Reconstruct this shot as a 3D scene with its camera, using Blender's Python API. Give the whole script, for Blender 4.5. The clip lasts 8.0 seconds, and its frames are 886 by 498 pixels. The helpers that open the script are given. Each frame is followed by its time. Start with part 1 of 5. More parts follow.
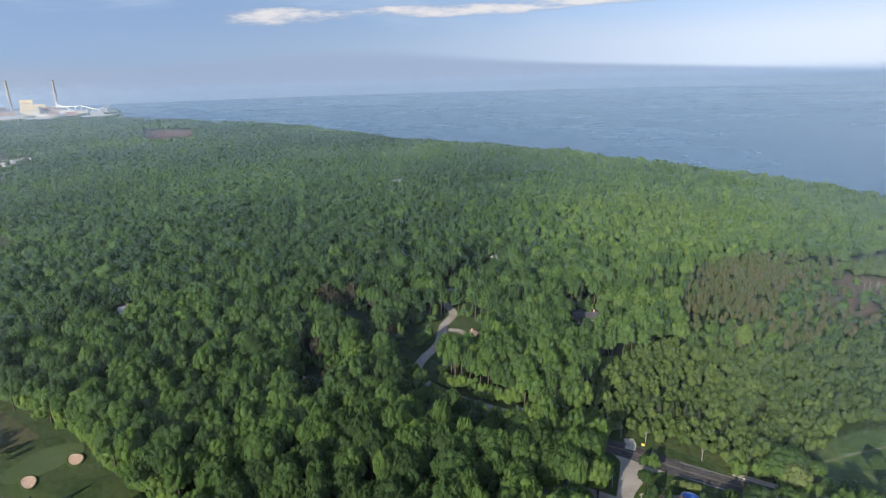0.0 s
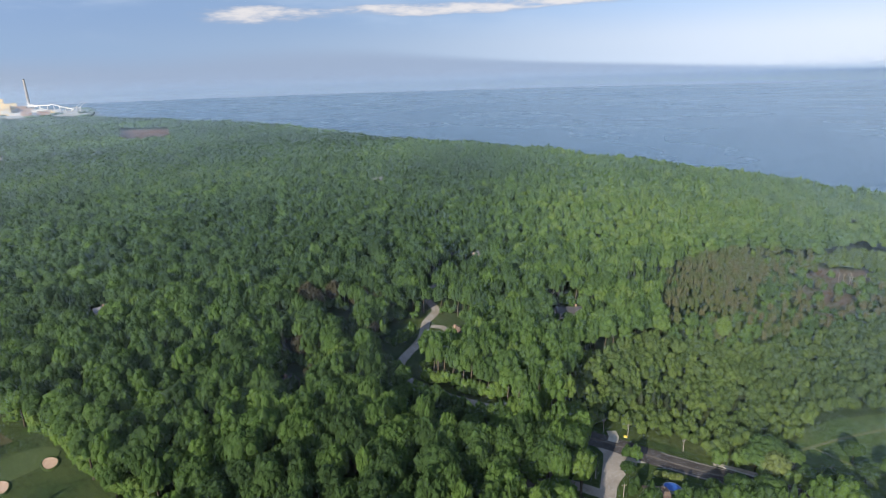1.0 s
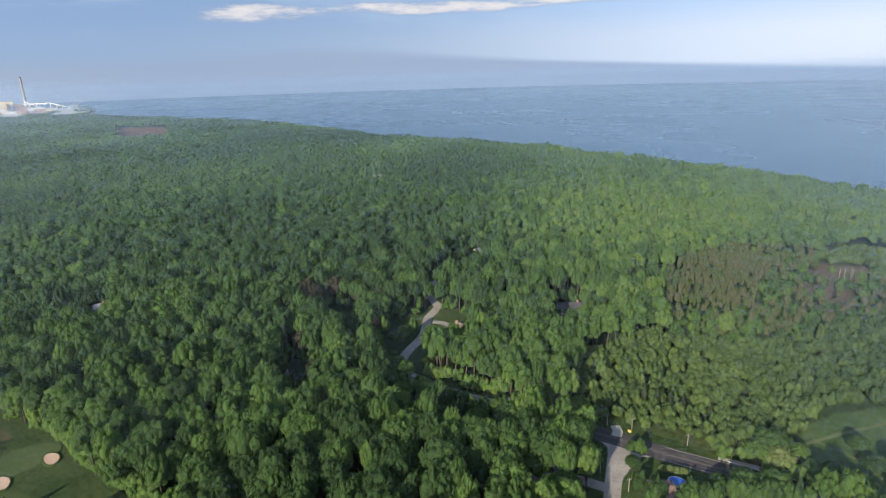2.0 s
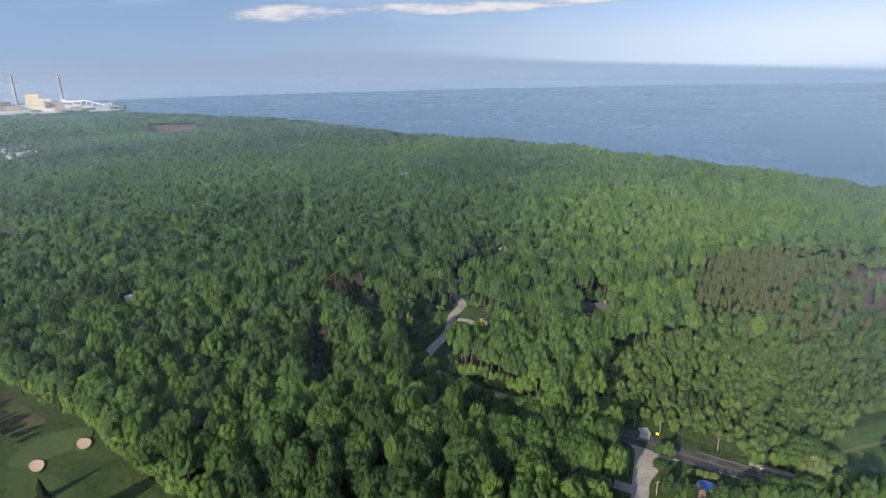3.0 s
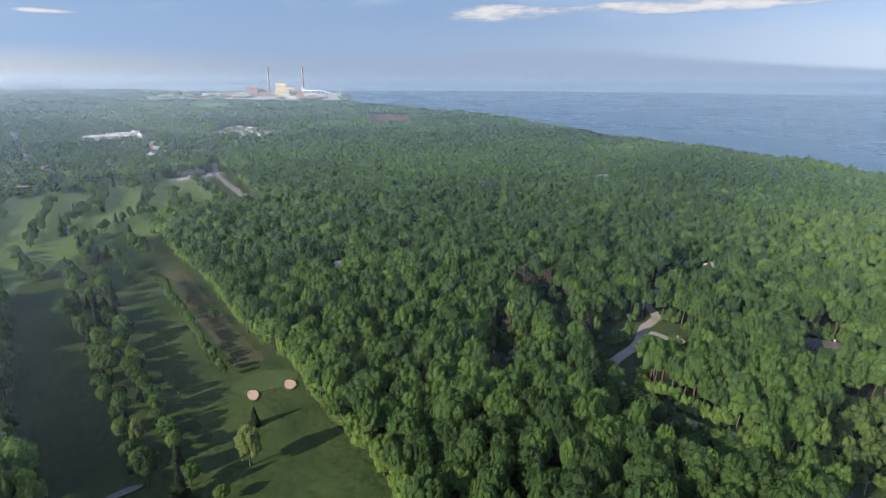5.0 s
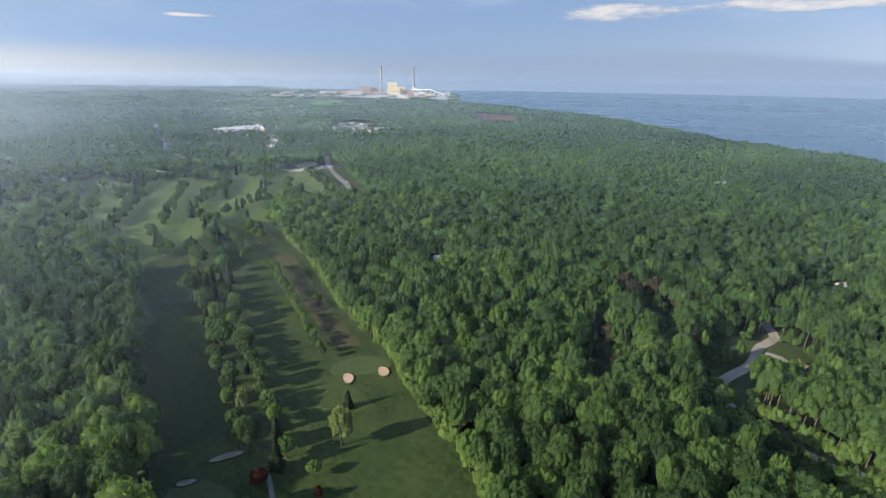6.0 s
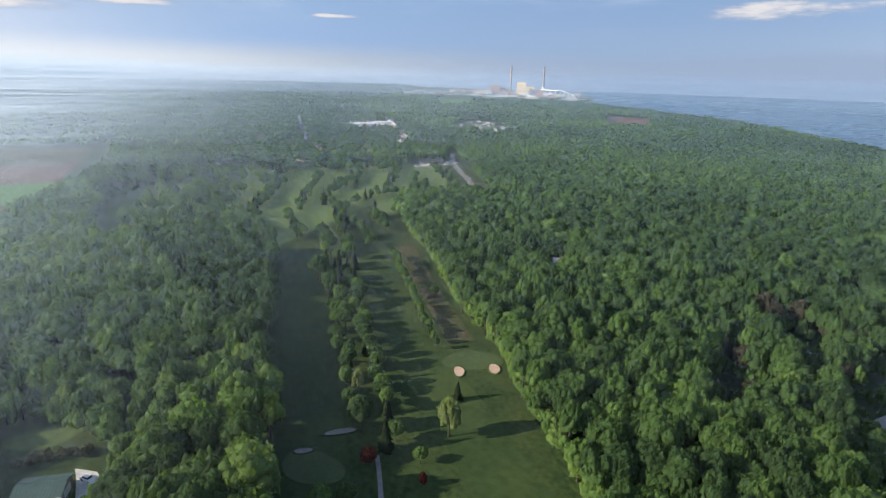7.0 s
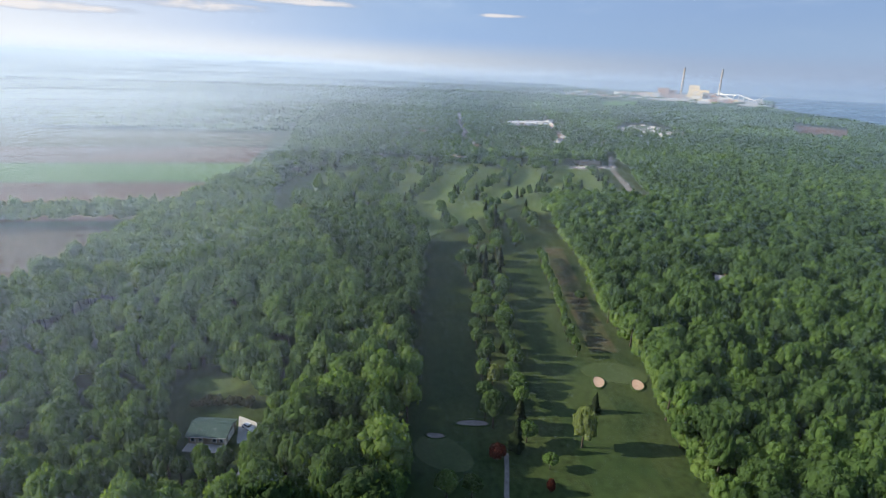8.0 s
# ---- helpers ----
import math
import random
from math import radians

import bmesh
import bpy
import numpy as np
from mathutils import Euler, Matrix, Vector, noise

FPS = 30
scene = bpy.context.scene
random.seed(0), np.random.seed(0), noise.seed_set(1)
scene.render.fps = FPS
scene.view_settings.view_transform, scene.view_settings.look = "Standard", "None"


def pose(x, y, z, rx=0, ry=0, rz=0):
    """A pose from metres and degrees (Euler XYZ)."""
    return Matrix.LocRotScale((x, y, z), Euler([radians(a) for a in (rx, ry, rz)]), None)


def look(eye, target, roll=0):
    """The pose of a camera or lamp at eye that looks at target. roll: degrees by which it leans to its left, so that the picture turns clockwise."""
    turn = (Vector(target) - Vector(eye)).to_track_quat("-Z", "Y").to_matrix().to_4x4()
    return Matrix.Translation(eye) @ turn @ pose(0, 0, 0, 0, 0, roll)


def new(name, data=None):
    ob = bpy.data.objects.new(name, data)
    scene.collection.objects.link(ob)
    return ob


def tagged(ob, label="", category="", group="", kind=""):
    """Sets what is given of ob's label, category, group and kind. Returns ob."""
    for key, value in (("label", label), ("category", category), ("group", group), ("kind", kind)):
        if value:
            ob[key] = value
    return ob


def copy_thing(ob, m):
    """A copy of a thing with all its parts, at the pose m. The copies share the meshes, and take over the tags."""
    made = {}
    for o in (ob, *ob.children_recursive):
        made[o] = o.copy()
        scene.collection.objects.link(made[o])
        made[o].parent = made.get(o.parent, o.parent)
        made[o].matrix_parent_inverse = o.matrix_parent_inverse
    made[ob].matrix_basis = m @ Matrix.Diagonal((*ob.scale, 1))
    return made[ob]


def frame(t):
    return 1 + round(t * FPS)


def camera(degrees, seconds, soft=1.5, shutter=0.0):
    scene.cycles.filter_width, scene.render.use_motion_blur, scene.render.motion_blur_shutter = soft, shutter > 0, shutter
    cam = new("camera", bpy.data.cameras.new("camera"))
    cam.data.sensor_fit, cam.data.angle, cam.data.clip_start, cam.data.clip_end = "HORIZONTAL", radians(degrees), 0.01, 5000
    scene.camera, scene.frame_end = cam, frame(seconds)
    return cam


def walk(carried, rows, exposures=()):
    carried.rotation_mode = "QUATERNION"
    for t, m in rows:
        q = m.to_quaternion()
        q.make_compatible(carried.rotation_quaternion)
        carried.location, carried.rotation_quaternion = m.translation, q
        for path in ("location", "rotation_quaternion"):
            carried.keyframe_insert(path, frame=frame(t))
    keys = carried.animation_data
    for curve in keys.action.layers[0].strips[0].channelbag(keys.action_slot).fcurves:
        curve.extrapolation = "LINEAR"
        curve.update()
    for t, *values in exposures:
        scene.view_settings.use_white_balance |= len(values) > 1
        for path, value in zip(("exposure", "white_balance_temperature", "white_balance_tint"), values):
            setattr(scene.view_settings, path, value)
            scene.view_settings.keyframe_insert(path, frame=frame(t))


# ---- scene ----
cam = camera(75.4, 8.0, soft=1.0)
PATH = [
    (0, (6.05, -1.383, 116.205), (5.72, 0.504, 115.629), -1.7),
    (0.5, (6.335, -1.172, 115.526), (6.013, 0.715, 114.948), -1.6),
    (1, (6.017, -0.927, 114.684), (5.749, 0.968, 114.103), -1.7),
    (1.5, (4.977, -0.912, 113.941), (4.722, 0.984, 113.356), -1.7),
    (3, (2.663, -0.792, 111.548), (2.323, 1.09, 110.966), -1.4),
    (3.5, (1.441, -1.126, 110.915), (1.001, 0.737, 110.335), -1.1),
    (4, (-0.463, -1.214, 110.122), (-1.05, 0.608, 109.543), -0.7),
    (4.5, (-1.742, -0.393, 109.067), (-2.503, 1.364, 108.489), -0.2),
    (6, (-3.127, 1.849, 105.818), (-4.345, 3.325, 105.24), 0.7),
    (6.5, (-4.268, 1.735, 105.092), (-5.599, 3.11, 104.512), 0.9),
    (7, (-4.671, 1.619, 104.458), (-6.171, 2.805, 103.872), 1.5),
    (7.5, (-5.121, 1.494, 103.804), (-6.757, 2.48, 103.212), 1.9),
    (8, (-5.97, 1.35, 103.088), (-7.723, 2.102, 102.485), 2.4),
]
walk(cam, [(t, look(eye, target, roll)) for t, eye, target, roll in PATH])

# ---- light ----
SUN_AZ, SUN_EL = radians(248), radians(23)
SUN_DIR = Vector((math.cos(SUN_AZ) * math.cos(SUN_EL), math.sin(SUN_AZ) * math.cos(SUN_EL), math.sin(SUN_EL)))
sun = new("sun", bpy.data.lights.new("sun", "SUN"))
sun.data.energy, sun.data.angle, sun.data.color = 5.0, radians(0.6), (1.0, 0.9, 0.74)
sun.matrix_world = look(SUN_DIR * 3000, (0, 0, 0))


class Nodes:
    """A small builder for node trees."""

    def __init__(self, tree):
        self.tree = tree
        tree.nodes.clear()

    def add(self, kind, ins=None, **props):
        n = self.tree.nodes.new(kind)
        for k, v in props.items():
            setattr(n, k, v)
        for k, v in (ins or {}).items():
            if isinstance(v, bpy.types.NodeSocket):
                self.tree.links.new(v, n.inputs[k])
            else:
                n.inputs[k].default_value = v
        return n

    def math(self, op, a, b=0.0, c=0.0, clamp=False):
        n = self.add("ShaderNodeMath", {0: a, 1: b, 2: c}, operation=op, use_clamp=clamp)
        return n.outputs[0]

    def mix(self, f, a, b, blend="MIX"):
        n = self.add("ShaderNodeMix", {0: f, 6: a, 7: b}, data_type="RGBA", blend_type=blend)
        return n.outputs[2]

    def ramp(self, f, lo, hi, a=0.0, b=1.0, smooth=True):
        n = self.add("ShaderNodeMapRange", {0: f, 1: lo, 2: hi, 3: a, 4: b}, interpolation_type="SMOOTHSTEP" if smooth else "LINEAR")
        return n.outputs[0]

    def noise(self, vec, scale, detail=3.0, rough=0.55):
        return self.add("ShaderNodeTexNoise", {"Vector": vec, "Scale": scale, "Detail": detail, "Roughness": rough})


def rgb(r, g, b):
    return (r, g, b, 1.0)


def build_sky():
    world = bpy.data.worlds.new("sky")
    scene.world = world
    world.use_nodes = True
    n = Nodes(world.node_tree)
    sky = n.add("ShaderNodeTexSky", sky_type="NISHITA", sun_disc=False, sun_elevation=SUN_EL,
                sun_rotation=math.atan2(SUN_DIR.x, SUN_DIR.y), air_density=1.2, dust_density=2.0, altitude=200.0)
    way = n.add("ShaderNodeTexCoord").outputs["Generated"]
    x, y, z = n.add("ShaderNodeSeparateXYZ", {0: way}).outputs
    blue = n.mix(1.0, sky.outputs[0], rgb(0.112, 0.121, 0.140), "MULTIPLY")
    turn = radians(140)
    ahead = n.math("ADD", n.math("MULTIPLY", x, math.cos(turn)), n.math("MULTIPLY", y, math.sin(turn)))
    beside = n.math("ADD", n.math("MULTIPLY", x, -math.sin(turn)), n.math("MULTIPLY", y, math.cos(turn)))
    az = n.math("ADD", n.math("ARCTAN2", beside, ahead), turn)

    def around(stops):
        """A colour that goes with the compass direction, in degrees."""
        f = n.ramp(az, radians(50), radians(210), smooth=False)
        node = n.add("ShaderNodeValToRGB", {0: f})
        node.color_ramp.interpolation = "B_SPLINE"
        e = node.color_ramp.elements
        while len(e) < len(stops):
            e.new(1.0)
        for i, (degrees, c) in enumerate(stops):
            e[i].position, e[i].color = (degrees - 50) / 160, rgb(*c)
        return node.outputs[0]

    # mist low over lake and land, white on the side of the sun; paler air over it; blue above
    mist = around(((55, (0.286, 0.368, 0.526)), (66, (0.279, 0.359, 0.515)), (80, (0.264, 0.342, 0.483)), (100, (0.256, 0.323, 0.446)), (120, (0.242, 0.311, 0.436)), (136, (0.256, 0.319, 0.436)), (150, (0.339, 0.39, 0.471)), (158, (0.408, 0.446, 0.506)), (166, (0.506, 0.538, 0.588)), (178, (0.605, 0.628, 0.658)), (195, (0.707, 0.707, 0.707))))
    low = around(((55, (0.592, 0.652, 0.757)), (66, (0.569, 0.634, 0.744)), (80, (0.47, 0.557, 0.691)), (100, (0.277, 0.364, 0.501)), (120, (0.232, 0.323, 0.471)), (136, (0.222, 0.319, 0.476)), (150, (0.235, 0.339, 0.522)), (158, (0.249, 0.356, 0.543)), (166, (0.284, 0.39, 0.565)), (178, (0.418, 0.496, 0.634)), (195, (0.628, 0.652, 0.688))))
    upper = around(((55, (0.403, 0.536, 0.743)), (66, (0.393, 0.525, 0.743)), (80, (0.34, 0.476, 0.698)), (100, (0.222, 0.327, 0.501)), (120, (0.194, 0.292, 0.466)), (136, (0.206, 0.303, 0.481)), (150, (0.222, 0.327, 0.511)), (158, (0.238, 0.347, 0.527)), (166, (0.266, 0.364, 0.532)), (178, (0.343, 0.432, 0.588)), (195, (0.481, 0.549, 0.664))))
    top = n.math("ADD", n.ramp(az, radians(62), radians(104), -0.012, 0.026, False), n.ramp(az, radians(108), radians(125), 0.0, -0.016))
    soft = n.ramp(az, radians(85), radians(125), 0.009, 0.04)
    over = n.math("DIVIDE", n.math("SUBTRACT", z, top), soft, clamp=True)
    over = n.math("MULTIPLY", n.math("MULTIPLY", over, over), n.math("MULTIPLY_ADD", over, -2.0, 3.0))
    air = n.mix(over, mist, low)
    air = n.mix(n.ramp(z, 0.04, 0.11), air, upper)
    air = n.mix(n.ramp(z, 0.17, 0.42), air, blue)
    # long flat cloud banks
    flat = n.add("ShaderNodeVectorMath", {0: way, 1: (12.0, 12.0, 62.0)}, operation="MULTIPLY").outputs[0]
    fluff = n.noise(flat, 1.0, 7.0, 0.64).outputs[0]
    total = None
    for degrees, high, wide, deep in ((114, 0.097, 6, 0.014), (98, 0.102, 11, 0.010), (86, 0.112, 8, 0.012), (170, 0.089, 5, 0.007), (180, 0.075, 7, 0.009), (152, 0.083, 2.4, 0.004), (190, 0.06, 6, 0.008)):
        u = n.math("DIVIDE", n.math("SUBTRACT", az, radians(degrees)), radians(wide))
        v = n.math("DIVIDE", n.math("SUBTRACT", z, high), deep)
        g = n.math("SUBTRACT", 1.0, n.math("ADD", n.math("MULTIPLY", u, u), n.math("MULTIPLY", v, v)))
        total = g if total is None else n.math("MAXIMUM", total, g)
    body = n.math("ADD", n.math("MAXIMUM", total, -1.0), n.math("MULTIPLY_ADD", fluff, 3.4, -1.45))
    amount = n.ramp(body, 0.0, 1.1)
    streak = n.math("MULTIPLY", n.ramp(n.noise(flat, 0.3, 5.0, 0.6).outputs[0], 0.48, 0.68), n.math("MULTIPLY", n.ramp(z, 0.05, 0.10), 0.22))
    air = n.mix(streak, air, rgb(0.46, 0.54, 0.66))
    shade = n.mix(n.ramp(body, 0.2, 1.4), rgb(0.26, 0.32, 0.44), rgb(0.66, 0.62, 0.60))
    air = n.mix(n.math("MULTIPLY", amount, 0.8), air, shade)
    out = n.add("ShaderNodeOutputWorld")
    n.tree.links.new(n.add("ShaderNodeBackground", {0: air, 1: 1.0}).outputs[0], out.inputs[0])


build_sky()
scene.view_settings.exposure = 0.5


# ---- materials ----
def material(name, make, rough=0.85, spec=0.2, bump=None):
    """make(nodes, position) gives the base colour; bump: (scale, strength, distance)."""
    m = bpy.data.materials.new(name)
    m.use_nodes = True
    n = Nodes(m.node_tree)
    where = n.add("ShaderNodeNewGeometry").outputs["Position"]
    col = make(n, where)
    b = n.add("ShaderNodeBsdfPrincipled", {"Base Color": col, "Roughness": rough, "Specular IOR Level": spec})
    if bump:
        h = n.noise(where, bump[0], 4.0)
        k = n.add("ShaderNodeBump", {"Strength": bump[1], "Distance": bump[2], "Height": h.outputs[0]})
        n.tree.links.new(k.outputs[0], b.inputs["Normal"])
    n.tree.links.new(b.outputs[0], n.add("ShaderNodeOutputMaterial").inputs[0])
    return m


def two_tone(a, b, coarse, fine, amount=0.5):
    def make(n, where):
        f = n.ramp(n.noise(where, coarse, 3.0).outputs[0], 0.35, 0.65)
        base = n.mix(f, rgb(*a), rgb(*b))
        g = n.ramp(n.noise(where, fine, 4.0).outputs[0], 0.3, 0.7, 1.0 - amount, 1.0 + amount, False)
        return n.mix(1.0, base, n.add("ShaderNodeCombineColor", {0: g, 1: g, 2: g}).outputs[0], "MULTIPLY")
    return make


def leaf_material(name, tones, by_object):
    """Leaves whose tone goes from tree to tree and a little from clump to clump, with light shining through."""
    m = bpy.data.materials.new(name)
    m.use_nodes = True
    n = Nodes(m.node_tree)
    geo = n.add("ShaderNodeNewGeometry")
    where = geo.outputs["Position"]
    tone = n.add("ShaderNodeObjectInfo").outputs["Random"] if by_object else n.add("ShaderNodeAttribute", attribute_name="tone").outputs["Fac"]
    ramp = n.add("ShaderNodeValToRGB", {0: tone})
    e = ramp.color_ramp.elements
    while len(e) < len(tones):
        e.new(0.5)
    for i, c in enumerate(tones):
        e[i].position, e[i].color = i / (len(tones) - 1), rgb(*c)
    clump = n.math("MULTIPLY_ADD", geo.outputs["Random Per Island"], 0.3, 0.85)
    grain = n.ramp(n.noise(where, 1.4, 5.0, 0.78).outputs[0], 0.32, 0.68, 0.66, 1.3, False)
    k = n.math("MULTIPLY", clump, grain)
    col = n.mix(1.0, ramp.outputs[0], n.add("ShaderNodeCombineColor", {0: k, 1: k, 2: k}).outputs[0], "MULTIPLY")
    bump = n.add("ShaderNodeBump", {"Strength": 1.0, "Distance": 0.7, "Height": n.noise(where, 1.7, 5.0, 0.72).outputs[0]}).outputs[0]
    d = n.add("ShaderNodeBsdfPrincipled", {"Base Color": col, "Roughness": 0.75, "Specular IOR Level": 0.15, "Normal": bump})
    t = n.add("ShaderNodeBsdfTranslucent", {"Color": n.mix(1.0, col, rgb(2.4, 2.3, 0.9), "MULTIPLY"), "Normal": bump})
    s = n.add("ShaderNodeMixShader", {0: 0.4, 1: d.outputs[0], 2: t.outputs[0]})
    n.tree.links.new(s.outputs[0], n.add("ShaderNodeOutputMaterial").inputs[0])
    return m


GREENS = ((0.043, 0.081, 0.032), (0.06, 0.111, 0.04), (0.083, 0.148, 0.047), (0.116, 0.195, 0.056), (0.148, 0.223, 0.064))
LEAF_STUFF = leaf_material("leaves_of_woods", GREENS, False)
LEAF_THICKET = leaf_material("thicket_leaves", ((0.056, 0.096, 0.036), (0.081, 0.13, 0.045), (0.11, 0.166, 0.053), (0.143, 0.204, 0.065)), False)
LEAF_TREE = leaf_material("leaves_of_trees", GREENS[:4], True)
LEAF_PINE = leaf_material("needles", ((0.016, 0.034, 0.016), (0.026, 0.046, 0.020), (0.04, 0.06, 0.03)), True)
LEAF_SPRUCE = leaf_material("grey_green_needles", ((0.050, 0.074, 0.042), (0.064, 0.090, 0.050), (0.078, 0.102, 0.060)), True)
LEAF_RUST = leaf_material("rusty_leaves", ((0.056, 0.058, 0.036), (0.072, 0.068, 0.044), (0.06, 0.068, 0.038)), False)
LEAF_RED = leaf_material("red_leaves", ((0.07, 0.02, 0.018), (0.09, 0.028, 0.02)), True)
LEAF_PALE = leaf_material("pale_leaves", ((0.15, 0.20, 0.075), (0.19, 0.235, 0.095)), True)
LEAF_LARCH = leaf_material("thin_crowns", ((0.118, 0.130, 0.066), (0.142, 0.142, 0.082), (0.112, 0.138, 0.06), (0.10, 0.142, 0.054)), False)
BARK = material("bark", two_tone((0.06, 0.05, 0.038), (0.10, 0.085, 0.066), 0.8, 6.0), 0.9, 0.1)
PALEBARK = material("pale_bark", two_tone((0.26, 0.245, 0.22), (0.33, 0.31, 0.28), 0.8, 6.0, 0.2), 0.9, 0.1)
SOIL = material("undergrowth", two_tone((0.035, 0.06, 0.018), (0.06, 0.08, 0.03), 0.02, 0.6), 0.95, 0.1, (0.8, 0.6, 0.4))
FAIRWAY = material("mown_grass", two_tone((0.031, 0.056, 0.018), (0.052, 0.076, 0.024), 0.03, 0.35, 0.25), 0.9, 0.1, (3.0, 0.5, 0.05))
ROUGH = material("rough_grass", two_tone((0.030, 0.053, 0.017), (0.050, 0.071, 0.023), 0.05, 0.5, 0.35), 0.95, 0.1, (1.5, 0.6, 0.15))
DRYGRASS = material("dry_rough", two_tone((0.11, 0.09, 0.05), (0.09, 0.10, 0.045), 0.06, 0.5, 0.35), 0.95, 0.1, (1.5, 0.6, 0.15))
DRYROUGH = material("brownish_rough", two_tone((0.090, 0.078, 0.044), (0.062, 0.076, 0.032), 0.09, 0.5, 0.35), 0.95, 0.1, (1.5, 0.6, 0.15))
MEADOW_GRASS = material("meadow_grass", two_tone((0.055, 0.094, 0.029), (0.085, 0.118, 0.038), 0.04, 0.4, 0.3), 0.95, 0.1, (1.5, 0.6, 0.12))
TRODDEN = material("trodden_grass", two_tone((0.10, 0.125, 0.055), (0.125, 0.14, 0.065), 0.2, 1.0, 0.2), 0.95, 0.1)
SCRUBSOIL = material("scrubby_soil", two_tone((0.135, 0.100, 0.066), (0.092, 0.102, 0.048), 0.07, 0.5, 0.35), 0.95, 0.1, (1.5, 0.6, 0.15))
PUTTING = material("fine_turf", two_tone((0.060, 0.088, 0.033), (0.072, 0.100, 0.039), 0.08, 1.0, 0.15), 0.9, 0.1)
GREEN = material("bright_turf", two_tone((0.095, 0.145, 0.043), (0.118, 0.162, 0.05), 0.08, 1.0, 0.15), 0.9, 0.1)
SAND = material("pink_sand", two_tone((0.43, 0.30, 0.22), (0.52, 0.37, 0.28), 0.6, 3.0, 0.15), 0.95, 0.1)
PALESAND = material("pale_sand", two_tone((0.33, 0.31, 0.27), (0.42, 0.39, 0.34), 0.6, 3.0, 0.15), 0.95, 0.1)
# darker copy of the pale sand: the wood's shade is put into its colour
SHADEDSAND = material("shaded_pale_sand", two_tone((0.17, 0.16, 0.145), (0.22, 0.205, 0.185), 0.6, 3.0, 0.15), 0.95, 0.1)
ASPHALT = material("asphalt", two_tone((0.045, 0.040, 0.040), (0.075, 0.068, 0.066), 0.15, 2.0, 0.3), 0.85, 0.25)
OLDROAD = material("worn_asphalt", two_tone((0.25, 0.225, 0.20), (0.35, 0.32, 0.29), 0.12, 1.5, 0.2), 0.9, 0.2)
PATHGREY = material("grey_gravel", two_tone((0.17, 0.16, 0.15), (0.24, 0.225, 0.205), 0.12, 1.5, 0.25), 0.9, 0.2)
CONCRETE = material("concrete", two_tone((0.42, 0.40, 0.37), (0.52, 0.50, 0.46), 0.2, 2.0, 0.15), 0.9, 0.2)
STACK = material("weathered_stack_concrete", two_tone((0.27, 0.245, 0.23), (0.35, 0.32, 0.30), 0.02, 0.4, 0.12), 0.9, 0.2)
PAINT = material("road_paint", two_tone((0.16, 0.14, 0.11), (0.22, 0.19, 0.15), 0.5, 4.0, 0.2), 0.8, 0.2)
EARTH = material("ploughed_earth", two_tone((0.13, 0.085, 0.062), (0.19, 0.125, 0.09), 0.01, 0.25, 0.2), 0.95, 0.1)
EARTH2 = material("dark_earth", two_tone((0.085, 0.07, 0.06), (0.12, 0.095, 0.075), 0.01, 0.25, 0.2), 0.95, 0.1)
CROP = material("young_crop", two_tone((0.10, 0.20, 0.05), (0.13, 0.23, 0.07), 0.01, 0.3, 0.15), 0.95, 0.1)
ROOF_GREEN = material("green_metal_roof", two_tone((0.062, 0.105, 0.085), (0.078, 0.125, 0.10), 0.3, 2.0, 0.08), 0.45, 0.4)
ROOF_DARK = material("dark_shingles", two_tone((0.05, 0.05, 0.055), (0.08, 0.075, 0.075), 0.4, 3.0, 0.25), 0.85, 0.2)
ROOF_BROWN = material("brown_shingles", two_tone((0.13, 0.095, 0.075), (0.18, 0.13, 0.10), 0.4, 3.0, 0.25), 0.85, 0.2)
ROOF_GREY = material("grey_shingles", two_tone((0.25, 0.25, 0.26), (0.33, 0.33, 0.33), 0.4, 3.0, 0.2), 0.8, 0.2)
WHITE = material("white_siding", two_tone((0.60, 0.60, 0.58), (0.72, 0.71, 0.69), 0.4, 3.0, 0.08), 0.6, 0.3)
BEIGE = material("beige_siding", two_tone((0.46, 0.39, 0.30), (0.54, 0.46, 0.36), 0.4, 3.0, 0.1), 0.7, 0.3)
BRICKY = material("reddish_walls", two_tone((0.33, 0.22, 0.17), (0.42, 0.29, 0.22), 0.05, 1.0, 0.15), 0.8, 0.2)
CREAM = material("cream_cladding", two_tone((0.70, 0.56, 0.33), (0.80, 0.66, 0.42), 0.03, 0.5, 0.1), 0.6, 0.3)
STEEL = material("grey_steel", two_tone((0.38, 0.38, 0.38), (0.48, 0.48, 0.47), 0.1, 2.0, 0.12), 0.5, 0.4)
GLASS = material("window_glass", two_tone((0.02, 0.025, 0.03), (0.03, 0.035, 0.04), 0.3, 1.0, 0.1), 0.08, 0.6)
POOLBLUE = material("pool_cover_blue", two_tone((0.02, 0.09, 0.36), (0.03, 0.11, 0.42), 0.5, 2.0, 0.1), 0.3, 0.5)
WOOD = material("weathered_wood", two_tone((0.20, 0.16, 0.12), (0.27, 0.22, 0.17), 0.6, 5.0, 0.2), 0.85, 0.2)
YELLOW = material("yellow_paint", two_tone((0.60, 0.45, 0.05), (0.65, 0.5, 0.08), 0.5, 4.0, 0.1), 0.4, 0.5)
CARS = [material(k, two_tone(c, c, 1.0, 5.0, 0.05), 0.25, 0.5) for k, c in
        (("white_car_paint", (0.75, 0.75, 0.75)), ("silver_car_paint", (0.4, 0.41, 0.42)), ("dark_car_paint", (0.03, 0.03, 0.04)), ("red_car_paint", (0.35, 0.04, 0.03)))]
